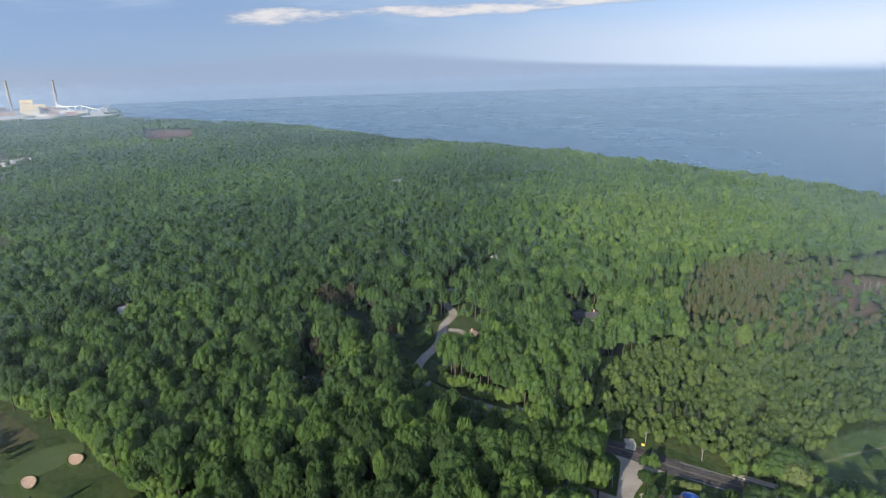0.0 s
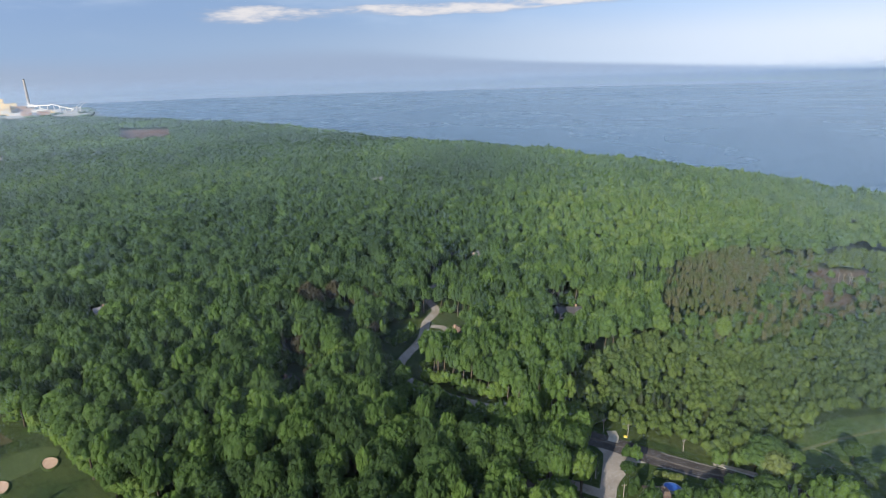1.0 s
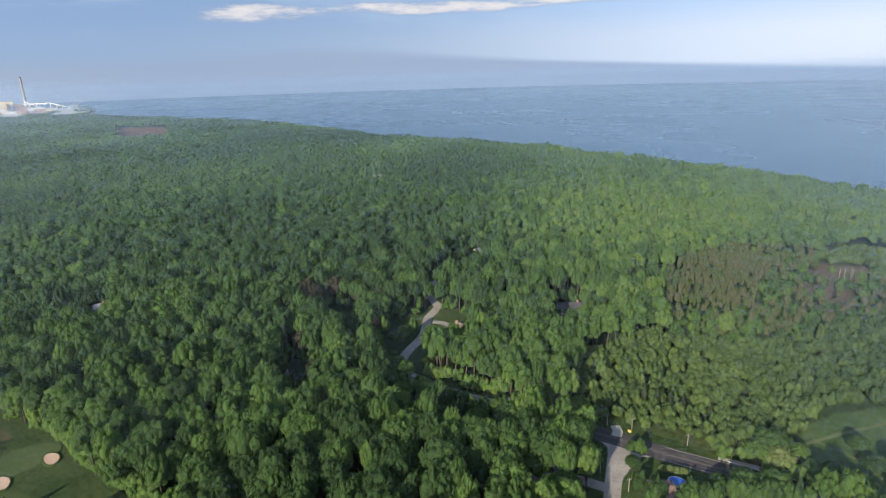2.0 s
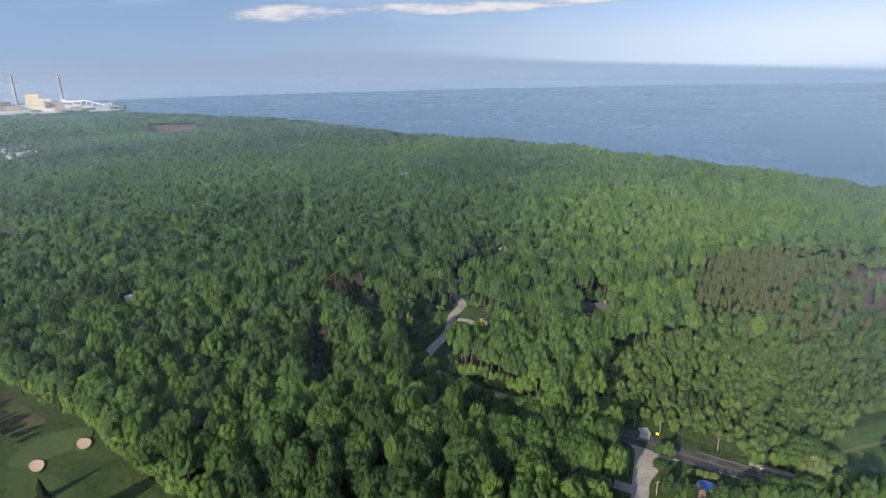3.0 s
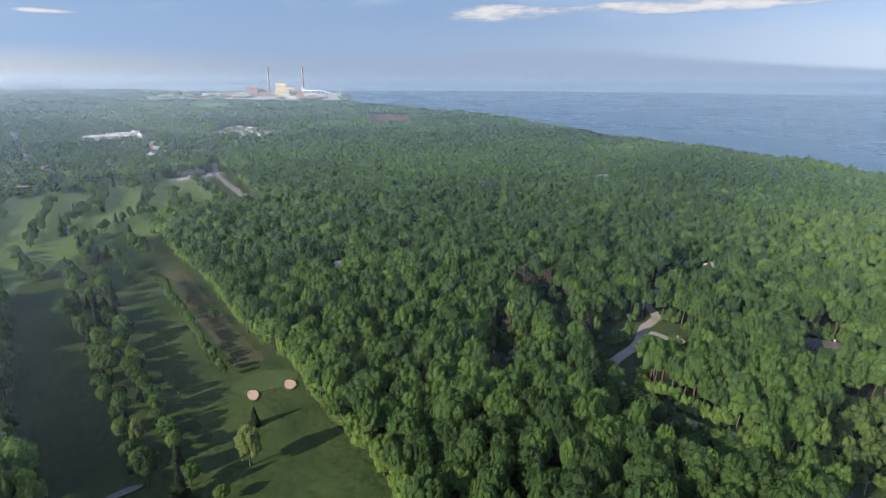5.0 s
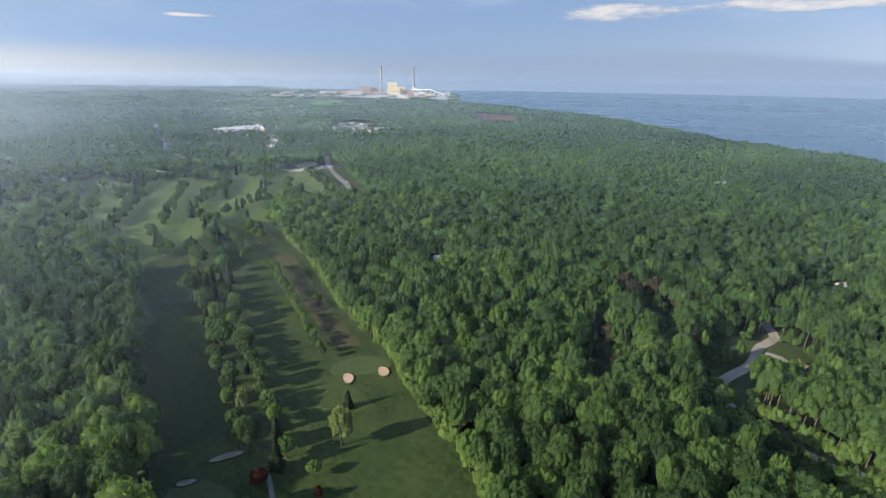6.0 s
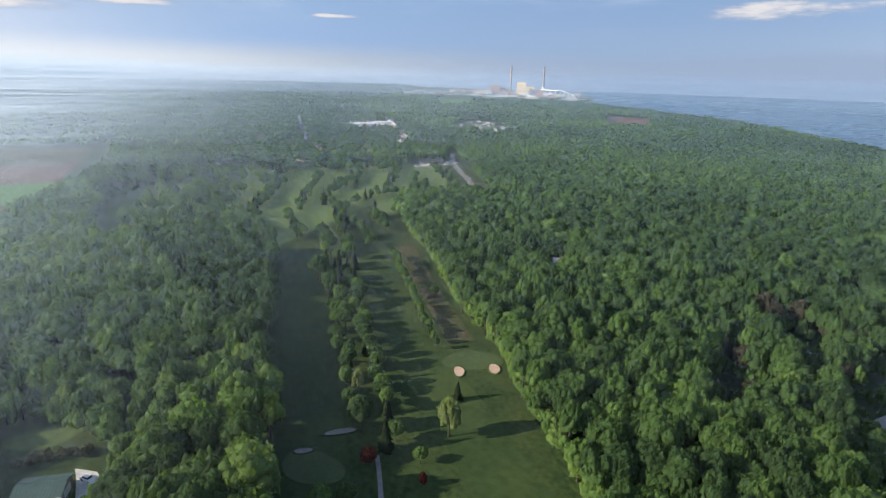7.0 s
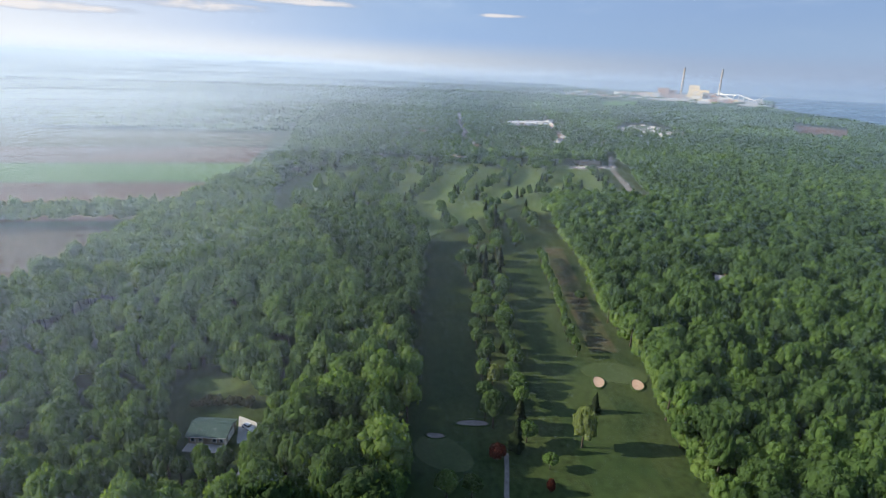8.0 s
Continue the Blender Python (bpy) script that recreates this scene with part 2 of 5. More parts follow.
RUBBER = material("tyre_rubber", two_tone((0.02, 0.02, 0.02), (0.03, 0.03, 0.03), 1.0, 5.0, 0.1), 0.9, 0.2)


def water_material():
    m = bpy.data.materials.new("lake_water")
    m.use_nodes = True
    n = Nodes(m.node_tree)
    where = n.add("ShaderNodeNewGeometry").outputs["Position"]
    f = n.ramp(n.noise(where, 0.0012, 3.0).outputs[0], 0.3, 0.7)
    col = n.mix(f, rgb(0.040, 0.100, 0.170), rgb(0.046, 0.112, 0.185))
    b = n.add("ShaderNodeBsdfPrincipled", {"Base Color": col, "Roughness": n.ramp(n.noise(where, 0.003, 3.0).outputs[0], 0.3, 0.7, 0.26, 0.30), "IOR": 1.33, "Specular IOR Level": 0.3})
    n.tree.links.new(b.outputs[0], n.add("ShaderNodeOutputMaterial").inputs[0])
    return m


WATER = water_material()


# ---- builders ----
def mesh_of(name, verts, faces, mat, tone=None):
    me = bpy.data.meshes.new(name)
    verts, faces = np.asarray(verts, np.float32), np.asarray(faces, np.int32)
    k = faces.shape[1]
    me.vertices.add(len(verts))
    me.vertices.foreach_set("co", verts.ravel())
    me.loops.add(faces.size)
    me.loops.foreach_set("vertex_index", faces.ravel())
    me.polygons.add(len(faces))
    me.polygons.foreach_set("loop_start", np.arange(0, faces.size, k, dtype=np.int32))
    if tone is not None:
        me.attributes.new("tone", "FLOAT", "POINT").data.foreach_set("value", np.asarray(tone, np.float32))
    me.materials.append(mat)
    me.update(calc_edges=True)
    return me


def part(name, bm, mat, parent=None, label=""):
    me = bpy.data.meshes.new(name)
    bm.to_mesh(me)
    bm.free()
    me.materials.append(mat)
    ob = new(name, me)
    ob.parent = parent
    return tagged(ob, label)


def box(bm, x0, y0, z0, x1, y1, z1, bevel=0.0):
    r = bmesh.ops.create_cube(bm, size=1.0, matrix=Matrix.Translation(((x0 + x1) / 2, (y0 + y1) / 2, (z0 + z1) / 2)) @ Matrix.Diagonal((x1 - x0, y1 - y0, z1 - z0, 1)))
    if bevel:
        edges = {e for v in r["verts"] for e in v.link_edges}
        bmesh.ops.bevel(bm, geom=list(edges), offset=bevel, segments=1, affect="EDGES")
    return bm


def cyl(bm, x, y, z0, z1, r0, r1, seg=12, m=None):
    mm = Matrix.Translation((x, y, (z0 + z1) / 2))
    bmesh.ops.create_cone(bm, cap_ends=True, segments=seg, radius1=r0, radius2=r1, depth=z1 - z0, matrix=(m @ mm) if m else mm)
    return bm


def beam(bm, a, b, w, h):
    a, b = Vector(a), Vector(b)
    q = (b - a).to_track_quat("X", "Z").to_matrix().to_4x4()
    bmesh.ops.create_cube(bm, size=1.0, matrix=Matrix.Translation((a + b) / 2) @ q @ Matrix.Diagonal(((b - a).length, w, h, 1)))
    return bm


def sheet(name, outline, z, mat, label="", category="", kind="structure", skirt=0.0):
    bm = bmesh.new()
    vs = [bm.verts.new((x, y, z)) for x, y in outline]
    f = bm.faces.new(vs)
    if f.normal.z < 0:
        f.normal_flip()
    f.normal_update()
    if f.normal.z < 0:
        f.normal_flip()
    if skirt:
        low = [bm.verts.new((x, y, z - skirt)) for x, y in outline]
        for i in range(len(vs)):
            j = (i + 1) % len(vs)
            bm.faces.new((vs[i], vs[j], low[j], low[i]))
    bmesh.ops.triangulate(bm, faces=[f])
    ob = part(name, bm, mat)
    return tagged(ob, label, category, "", kind)


def smooth_line(pts, step=6.0):
    """A Catmull-Rom line through the points."""
    p = [Vector((*q, 0)) for q in pts]
    p = [p[0] * 2 - p[1]] + p + [p[-1] * 2 - p[-2]]
    out = []
    for i in range(1, len(p) - 2):
        a, b, c, d = p[i - 1:i + 3]
        k = max(1, int((c - b).length / step))
        for j in range(k):
            t = j / k
            out.append(0.5 * ((2 * b) + (c - a) * t + (2 * a - 5 * b + 4 * c - d) * t * t + (3 * b - a - 3 * c + d) * t ** 3))
    out.append(p[-2])
    return [(v.x, v.y) for v in out]


def ribbon(name, pts, width, z, mat, label="", category="road", kind="structure", thick=0.06, offset=0.0):
    line = [Vector((*q, 0)) for q in smooth_line(pts)]
    bm = bmesh.new()
    prev = None
    for i, p in enumerate(line):
        d = (line[min(i + 1, len(line) - 1)] - line[max(i - 1, 0)]).normalized()
        s = Vector((-d.y, d.x, 0))
        row = []
        for o, zz in ((-width / 2, z - thick), (-width / 2, z), (width / 2, z), (width / 2, z - thick)):
            q = p + s * (o + offset)
            row.append(bm.verts.new((q.x, q.y, zz)))
        if prev:
            for k in range(3):
                bm.faces.new((prev[k], row[k], row[k + 1], prev[k + 1]))
        prev = row
    bmesh.ops.recalc_face_normals(bm, faces=bm.faces)
    return tagged(part(name, bm, mat), label, category, "", kind)


def disc(name, x, y, rx, ry, z, mat, label, category, rot=0.0, kind="", wobble=0.12, seed=0, lip=0.0):
    rng = random.Random(seed)
    ph = [rng.uniform(0, 6.28) for _ in range(3)]
    pts = []
    for i in range(28):
        a = i / 28 * math.tau
        k = 1 + wobble * (math.sin(2 * a + ph[0]) * 0.6 + math.sin(3 * a + ph[1]) * 0.4)
        u, v = rx * k * math.cos(a), ry * k * math.sin(a)
        pts.append((x + u * math.cos(rot) - v * math.sin(rot), y + u * math.sin(rot) + v * math.cos(rot)))
    return sheet(name, pts, z, mat, label, category, kind, skirt=0.05)


def inside(px, py, poly):
    """Which of the points lie in the polygon."""
    ins = np.zeros(len(px), bool)
    n = len(poly)
    for i in range(n):
        (x0, y0), (x1, y1) = poly[i], poly[(i + 1) % n]
        if y0 != y1:
            c = ((y0 > py) != (y1 > py)) & (px < (x1 - x0) * (py - y0) / (y1 - y0) + x0)
            ins ^= c
    return ins


def near_line(px, py, pts, d):
    hit = np.zeros(len(px), bool)
    for (x0, y0), (x1, y1) in zip(pts, pts[1:]):
        dx, dy = x1 - x0, y1 - y0
        t = np.clip(((px - x0) * dx + (py - y0) * dy) / (dx * dx + dy * dy), 0, 1)
        hit |= (px - x0 - t * dx) ** 2 + (py - y0 - t * dy) ** 2 < d * d
    return hit


# ---- the plan ----
def by_plant(u, v):
    """A place from metres to the east along the power station's front and metres beyond it."""
    return (-2367 + 0.718 * u - 0.695 * v, 2443 + 0.695 * u + 0.718 * v)


COAST = [(2640, -4180), (1300, -1250), (700, -110), (490, 200), (380, 390), (282, 556), (232, 635), (145, 732), (12, 872), (-97, 952), (-240, 1032), (-400, 1197),
         (-582, 1365), (-910, 1562), (-1218, 1705), (-1493, 1862), by_plant(235, -800), by_plant(300, -480), by_plant(335, -180), by_plant(305, 60),
         by_plant(150, 230), by_plant(-250, 420), by_plant(-700, 700), by_plant(-1000, 1300)]
GOLF_NEAR = [(-40, 5), (-75, 20), (-104, 34), (-129, 45), (-141, 50), (-192, 70), (-247, 93), (-290, 113), (-330, 126), (-372, 150), (-400, 236), (-366, 237), (-309, 213), (-257, 192), (-206, 166),
             (-174, 153), (-141, 138), (-117, 126), (-91, 113), (-60, 96), (-20, 70)]
GOLF_FAR = [(-330, 126), (-306, 116), (-353, 98), (-375, 68), (-392, 41), (-470, 52), (-560, 84), (-620, 140), (-640, 205), (-606, 264), (-596, 333), (-570, 394), (-535, 418), (-420, 345), (-372, 290), (-366, 237), (-400, 236)]
ROAD_MAIN = [(135, 120), (104, 134), (75, 146), (63, 150), (49, 155.5), (36, 162), (28, 165), (15, 170), (0, 178), (-11, 182), (-25, 188), (-41, 200), (-43, 212), (-38, 233), (-39, 252), (-36, 266), (-44, 284), (-40, 308), (-30, 330), (-21, 352)]
ROAD_SIDE = [(34, 152), (32.6, 145), (31, 137), (27, 118), (22, 95)]
MEADOW = [(86, 150), (92, 167), (100, 176), (112, 183), (135, 189), (165, 192), (190, 160), (140, 132), (105, 142)]
PATCH = [(65, 242), (86, 314), (105, 340), (137, 362), (181, 350), (190, 276), (134, 245), (100, 226)]
BARE_PATCH = [(140, 280), (146, 262), (165, 272), (190, 300), (207, 340), (178, 344), (152, 316)]
TOWN = [(-610, 330), (-660, 200), (-780, 120), (-1250, 250), (-1400, 800), (-950, 700), (-800, 640), (-560, 480)]
FIELD_W = [(-225, -115), (-268, -84), (-290, -68), (-336, -53), (-363, -42), (-425, -16), (-505, 12), (-573, 50), (-700, 96), (-860, 130), (-1400, 250), (-3200, -200), (-2000, -1500), (-300, -900)]
CLEARINGS = [([(-59, 238), (-49, 222), (-42, 233), (-43, 254), (-57, 253)], "lawn"),
             ([(-168, 20), (-183, 10), (-200, 2), (-198, -16), (-168, -18), (-148, -10), (-143, 9)], "house"),
             ([(-200, -14), (-190, -28), (-172, -30), (-168, -17)], "gap"),
             ([(-120, 262), (-98, 266), (-78, 258), (-66, 232), (-76, 226), (-96, 242)], "yard"),
             ([(28, 134), (74, 133), (68, 145), (44, 154), (35, 153)], "lawn"),
             ([(38, 164.5), (68, 152), (70, 155), (42, 168)], "verge"),
             ([(-90, 204), (-74, 200), (-75, 182), (-87, 178)], "yard"),
             ([(-70, 226), (-58, 224), (-58, 212), (-68, 212)], "yard"),
             ([(18, 274), (40, 274), (40, 258), (20, 256)], "yard"),
             ([(-34, 340), (-20, 338), (-10, 360), (-26, 366)], "yard"),
             ([(70, 300), (80, 318), (86, 310), (76, 292)], "gap")]
LOW_WOOD = [(20, 166), (60, 150), (80, 150), (92, 167), (112, 184), (170, 193), (250, 270), (250, 340), (215, 372), (181, 352), (165, 330), (134, 245), (100, 227), (62, 238), (30, 215)]
LOW_STRIP = [(5, 171), (0, 174), (-30, 188), (-42, 197), (-50, 190), (-38, 167), (-8, 148), (6, 152)]
LOW_WEST = [(-135, -40), (-118, 6), (-140, 12), (-150, 30), (-175, 34), (-230, 16), (-260, -40), (-200, -90)]
OPEN = [[(-500, 330), (-540, 380), (-548, 450), (-520, 446), (-440, 388), (-385, 352), (-372, 330), (-390, 318), (-430, 350)], [(-60, 240), (-58, 212), (-50, 201), (-37, 203), (-24, 214), (-16, 222), (-16, 250), (-27, 262), (-44, 262)], [(4, 168), (-6, 170), (-32, 184), (-36, 196), (-24, 188), (0, 178), (4, 176)],
        [(-92, 206), (-74, 202), (-66, 170), (-78, 166), (-88, 180)], [(-72, 228), (-56, 226), (-54, 204), (-66, 202)], [(-146, 10), (-150, -12), (-134, -16), (-128, 4)],
        [(16, 276), (44, 276), (44, 244), (20, 236)], [(25, 112), (84, 112), (82, 134), (28, 138)], [(64, 296), (78, 318), (92, 312), (82, 282), (68, 276)], [(-43, 288), (-26, 288), (-14, 330), (-8, 366), (-30, 368), (-42, 320)], [(-214, 240), (-200, 250), (-184, 228), (-196, 216)]]
PLANT_YARD = [by_plant(*q) for q in ((250, -620), (300, -420), (325, -150), (290, 50), (140, 210), (-420, 330), (-700, 100), (-420, -250), (-60, -560))]
PLANT_FIELD = [(-1980, 1494), (-1990, 1735), (-1480, 1260), (-1530, 1180)]
HOMES_YARD = [(-780, 720), (-905, 715), (-1040, 880), (-1020, 930), (-840, 850)]
BARE_FIELD = [(-1041, 1399), (-898, 1404), (-690, 1085), (-790, 1060)]
LOT = [(-548, 384), (-560, 400), (-554, 452), (-536, 446), (-536, 392)]
LOT_ROAD = [(-372, 340), (-396, 352), (-440, 378), (-500, 414), (-545, 442), (-620, 500)]
STORE_LOT = [(-925, 545), (-1000, 515), (-1075, 690), (-1000, 725)]
TOWN_ROAD = [(-640, 330), (-720, 345), (-792, 369), (-991, 449), (-1250, 560)]
TOWN_ROAD_B = [(-700, 470), (-798, 538), (-965, 625), (-1200, 760)]

# ---- ground and water ----
ring = [(4950 * math.cos(a), 4950 * math.sin(a)) for a in np.linspace(math.atan2(COAST[-1][1], COAST[-1][0]) + 0.01, math.atan2(-4180, 2640) + math.tau - 0.01, 60)]
sheet("ground", COAST + ring, 0.0, SOIL, "wooded ground with leaf litter and rough grass", "ground", skirt=9.0)
sheet("lake", [(4980 * math.cos(a), 4980 * math.sin(a)) for a in np.linspace(0, math.tau, 96, endpoint=False)], -8.0, WATER, "calm blue lake fading into haze", "water")
ribbon("beach", COAST[3:-4], 14.0, -6.8, PALESAND, "narrow pale sand beach below the bluff", "beach", thick=2.0, offset=-6.0)
sheet("golf_rough_near", GOLF_NEAR, 0.05, ROUGH, "mown golf course grass between the woods", "grass")
sheet("golf_rough_far", GOLF_FAR, 0.08, GREEN, "golf course grass with rows of trees", "grass")
ribbon("fairway_1", [(-60, 36), (-108, 48), (-150, 66), (-200, 88), (-260, 113), (-320, 140)], 20, 0.072, FAIRWAY, "shaded mown fairway", "grass")
ribbon("fairway_2", [(-85, 92), (-118, 104), (-160, 117), (-210, 137), (-260, 160), (-340, 195)], 20, 0.078, FAIRWAY, "sunlit mown fairway", "grass")
ribbon("rough_strip", [(-166, 140), (-200, 155), (-240, 173), (-290, 197)], 11, 0.09, DRYROUGH, "dry brownish strip of rough grass", "grass")
sheet("bare_patch", BARE_PATCH, 0.06, SCRUBSOIL, "bare reddish soil among scrub", "bare ground")
sheet("thin_wood_floor", PATCH, 0.04, ROUGH, "dry grass under the young trees", "grass")
sheet("meadow", MEADOW, 0.06, MEADOW_GRASS, "open green meadow with trodden paths", "meadow")
ribbon("meadow_path_1", [(80, 152), (88, 161), (99, 167), (112, 173), (125, 178), (150, 186)], 1.1, 0.11, TRODDEN, "worn pale footpath across the meadow", "path")
ribbon("meadow_path_2", [(97, 166), (104, 158.5), (112, 153), (125, 148)], 0.8, 0.13, TRODDEN, "faint trodden footpath in the meadow", "path")
sheet("field_dark", [(-230, -120), (-270, -92), (-336, -60), (-385, -46), (-408, -64), (-418, -120), (-520, -560), (-280, -520)], 0.05, EARTH2, "dark bare ploughed field", "field")
sheet("field_brown", [(-430, -26), (-505, 4), (-535, 14), (-563, -150), (-680, -600), (-545, -620), (-432, -120), (-418, -60)], 0.05, EARTH, "bare brown ploughed field", "field")
sheet("field_green", [(-540, 15), (-632, 44), (-665, -175), (-790, -600), (-690, -610), (-569, -150)], 0.05, CROP, "bright green field of young crop", "field")
sheet("field_red", [(-640, 46), (-758, 80), (-790, -204), (-900, -600), (-800, -600), (-672, -175)], 0.05, EARTH, "reddish bare field", "field")
sheet("field_pale", [(-770, 78), (-900, 110), (-1000, -250), (-1100, -600), (-915, -600), (-800, -204)], 0.05, DRYGRASS, "pale stubble field", "field")
sheet("field_by_plant", PLANT_FIELD, 0.05, CROP, "light green field before the power station", "field")
sheet("field_bare", BARE_FIELD, 0.05, EARTH, "bare reddish earth near the shore", "field")
sheet("plant_yard", PLANT_YARD, 0.05, CONCRETE, "pale gravel yard of the power station", "yard")
sheet("homes_yard", HOMES_YARD, 0.05, ROUGH, "grass between mobile homes", "yard")
sheet("store_car_park", STORE_LOT, 0.07, PATHGREY, "grey car park before the store", "car park")
sheet("car_park", LOT, 0.09, PATHGREY, "pale car park by the clubhouse", "car park")
for i, (pts, what) in enumerate(CLEARINGS):
    sheet(f"clearing_{i + 1}", pts, 0.04, ROUGH if what != "lawn" else FAIRWAY, "short grass in a clearing of the wood", "lawn")
ribbon("road_main", ROAD_MAIN[:7], 7.6, 0.1, ASPHALT, "dark asphalt road", "road")
ribbon("road_old", ROAD_MAIN[6:], 4.3, 0.09, OLDROAD, "pale worn asphalt lane winding through the wood", "road")
ribbon("road_side", ROAD_SIDE, 4.6, 0.08, OLDROAD, "pale worn side road at the junction", "road")
sheet("road_mouth", [(29, 163.5), (32.4, 157), (31.2, 147), (30, 140), (33.6, 140), (35.5, 144), (38, 148), (42, 153.2), (50, 153.6), (42, 158.6)], 0.085, OLDROAD, "widened worn mouth of the side road", "road")
for k, o in (("centre_line_a", -0.18), ("centre_line_b", 0.18)):
    ribbon(k, ROAD_MAIN[:8], 0.16, 0.112, PAINT, "faded yellow centre line", "road marking", thick=0.008, offset=o)
for k, o in (("edge_line_a", -3.3), ("edge_line_b", 3.3)):
    ribbon(k, ROAD_MAIN[:5], 0.14, 0.112, CONCRETE, "worn white edge line", "road marking", thick=0.008, offset=o)
ribbon("verge_strip", ROAD_MAIN[1:4], 1.6, 0.07, PALESAND, "pale gravel shoulder", "road", offset=-5.0)
ribbon("driveway_lane", [(-36, 247), (-31, 246.5), (-25, 241)], 3.2, 0.12, OLDROAD, "pale concrete driveway", "driveway")
ribbon("driveway_side", [(29.5, 138.5), (23, 141), (11, 145)], 3.6, 0.11, OLDROAD, "grey driveway beside the side road", "driveway")
ribbon("driveway_north", [(36, 163), (37, 166), (36.5, 169)], 3.2, 0.12, PALESAND, "sandy driveway north of the road", "driveway")
ribbon("driveway_house", [(-128, 1), (-138, 4), (-146, 7), (-153, 8.5), (-158, 9)], 3.0, 0.1, CONCRETE, "pale gravel driveway of the house", "driveway")
sheet("house_pad", [(-167, 5.5), (-162, 10), (-153, 11), (-150.5, 8.5), (-153.5, 4), (-161, 5)], 0.13, CONCRETE, "pale concrete yard beside the house", "yard")
ribbon("cart_path", [(-100, 62), (-109, 66), (-118, 71), (-124, 74)], 1.3, 0.17, PATHGREY, "narrow pale cart path", "path")
ribbon("lot_road", LOT_ROAD, 6.0, 0.1, PATHGREY, "pale road by the car park", "road")
ribbon("town_road_1", TOWN_ROAD, 5.0, 0.1, PATHGREY, "straight pale town street", "road")
ribbon("town_road_2", TOWN_ROAD_B, 6.0, 0.1, PATHGREY, "pale through road by the store", "road")
ribbon("loop_drive", [(-34 + 7 * math.cos(k * 0.7), 322 + 9 * math.sin(k * 0.7)) for k in range(9)], 2.2, 0.11, CONCRETE, "round pale loop driveway", "driveway")


def bunker(x, y, r, mat, label, seed, rx=1.0, rot=0.0):
    """A sand bunker: an uneven bowl of sand inside a grass lip."""
    rng = random.Random(seed)
    ph = [rng.uniform(0, 6.28) for _ in range(2)]

    def loop(bm, k, z):
        out = []
        for i in range(24):
            a = i / 24 * math.tau
            w = k * r * (1 + 0.07 * math.sin(2 * a + ph[0]) + 0.05 * math.sin(3 * a + ph[1]))
            u, v = w * rx * math.cos(a), w * math.sin(a)
            out.append(bm.verts.new((u * math.cos(rot) - v * math.sin(rot), u * math.sin(rot) + v * math.cos(rot), z)))
        return out

    def skin(name, rows, m, parent):
        bm = bmesh.new()
        loops = [loop(bm, k, z) for k, z in rows]
        for p, q in zip(loops, loops[1:]):
            for i in range(24):
                bm.faces.new((p[i], p[(i + 1) % 24], q[(i + 1) % 24], q[i]))
        if name == "sand":
            bm.faces.new(loops[-1])
        bmesh.ops.recalc_face_normals(bm, faces=bm.faces)
        return part(name, bm, m, parent)
    root = new("sand_bunker")
    root.location = (x, y, 0.1)
    skin("lip", ((1.35, 0.0), (1.12, 0.32), (0.98, 0.24)), ROUGH, root)
    skin("sand", ((1.0, 0.27), (0.7, 0.21), (0.3, 0.18)), mat, root)
    return tagged(root, label, "bunker", "bunkers")


disc("house_lawn", -188, 1, 9.5, 6.5, 0.07, MEADOW_GRASS, "sunlit lawn behind the house", "lawn", 1.4, "structure", 0.2, seed=8)
disc("green_1", -151, 133, 11, 8, 0.2, PUTTING, "smooth putting green between bunkers", "putting green", 1.0, "structure", seed=3)
disc("green_2", -130, 57, 9, 7, 0.2, PUTTING, "smooth putting green in shade", "putting green", 0.4, "structure", seed=4)
disc("green_3", -545, 238, 12, 9, 0.2, GREEN, "far putting green", "putting green", 0.4, "structure", seed=5)
bunker(-147.5, 123.5, 2.0, SAND, "round bunker of pinkish sand by the green", 1, 1.75, radians(140))
bunker(-141.4, 135.4, 2.0, SAND, "round bunker of pinkish sand near the wood", 2, 1.8, radians(136))
bunker(-140, 71, 1.5, SHADEDSAND, "long pale sand bunker in the shade", 3, 3.0, 1.2)
bunker(-138, 58, 1.3, SHADEDSAND, "small pale sand bunker in the shade", 4, 1.9, 1.1)


# ---- trees ----
def ico(sub):
    bm = bmesh.new()
    bmesh.ops.create_icosphere(bm, subdivisions=sub, radius=1.0)
    bm.verts.index_update()
    v = np.array([q.co[:] for q in bm.verts])
    f = np.array([[q.index for q in p.verts] for p in bm.faces])
    bm.free()
    return v, f


ICO = {1: ico(1), 2: ico(2)}


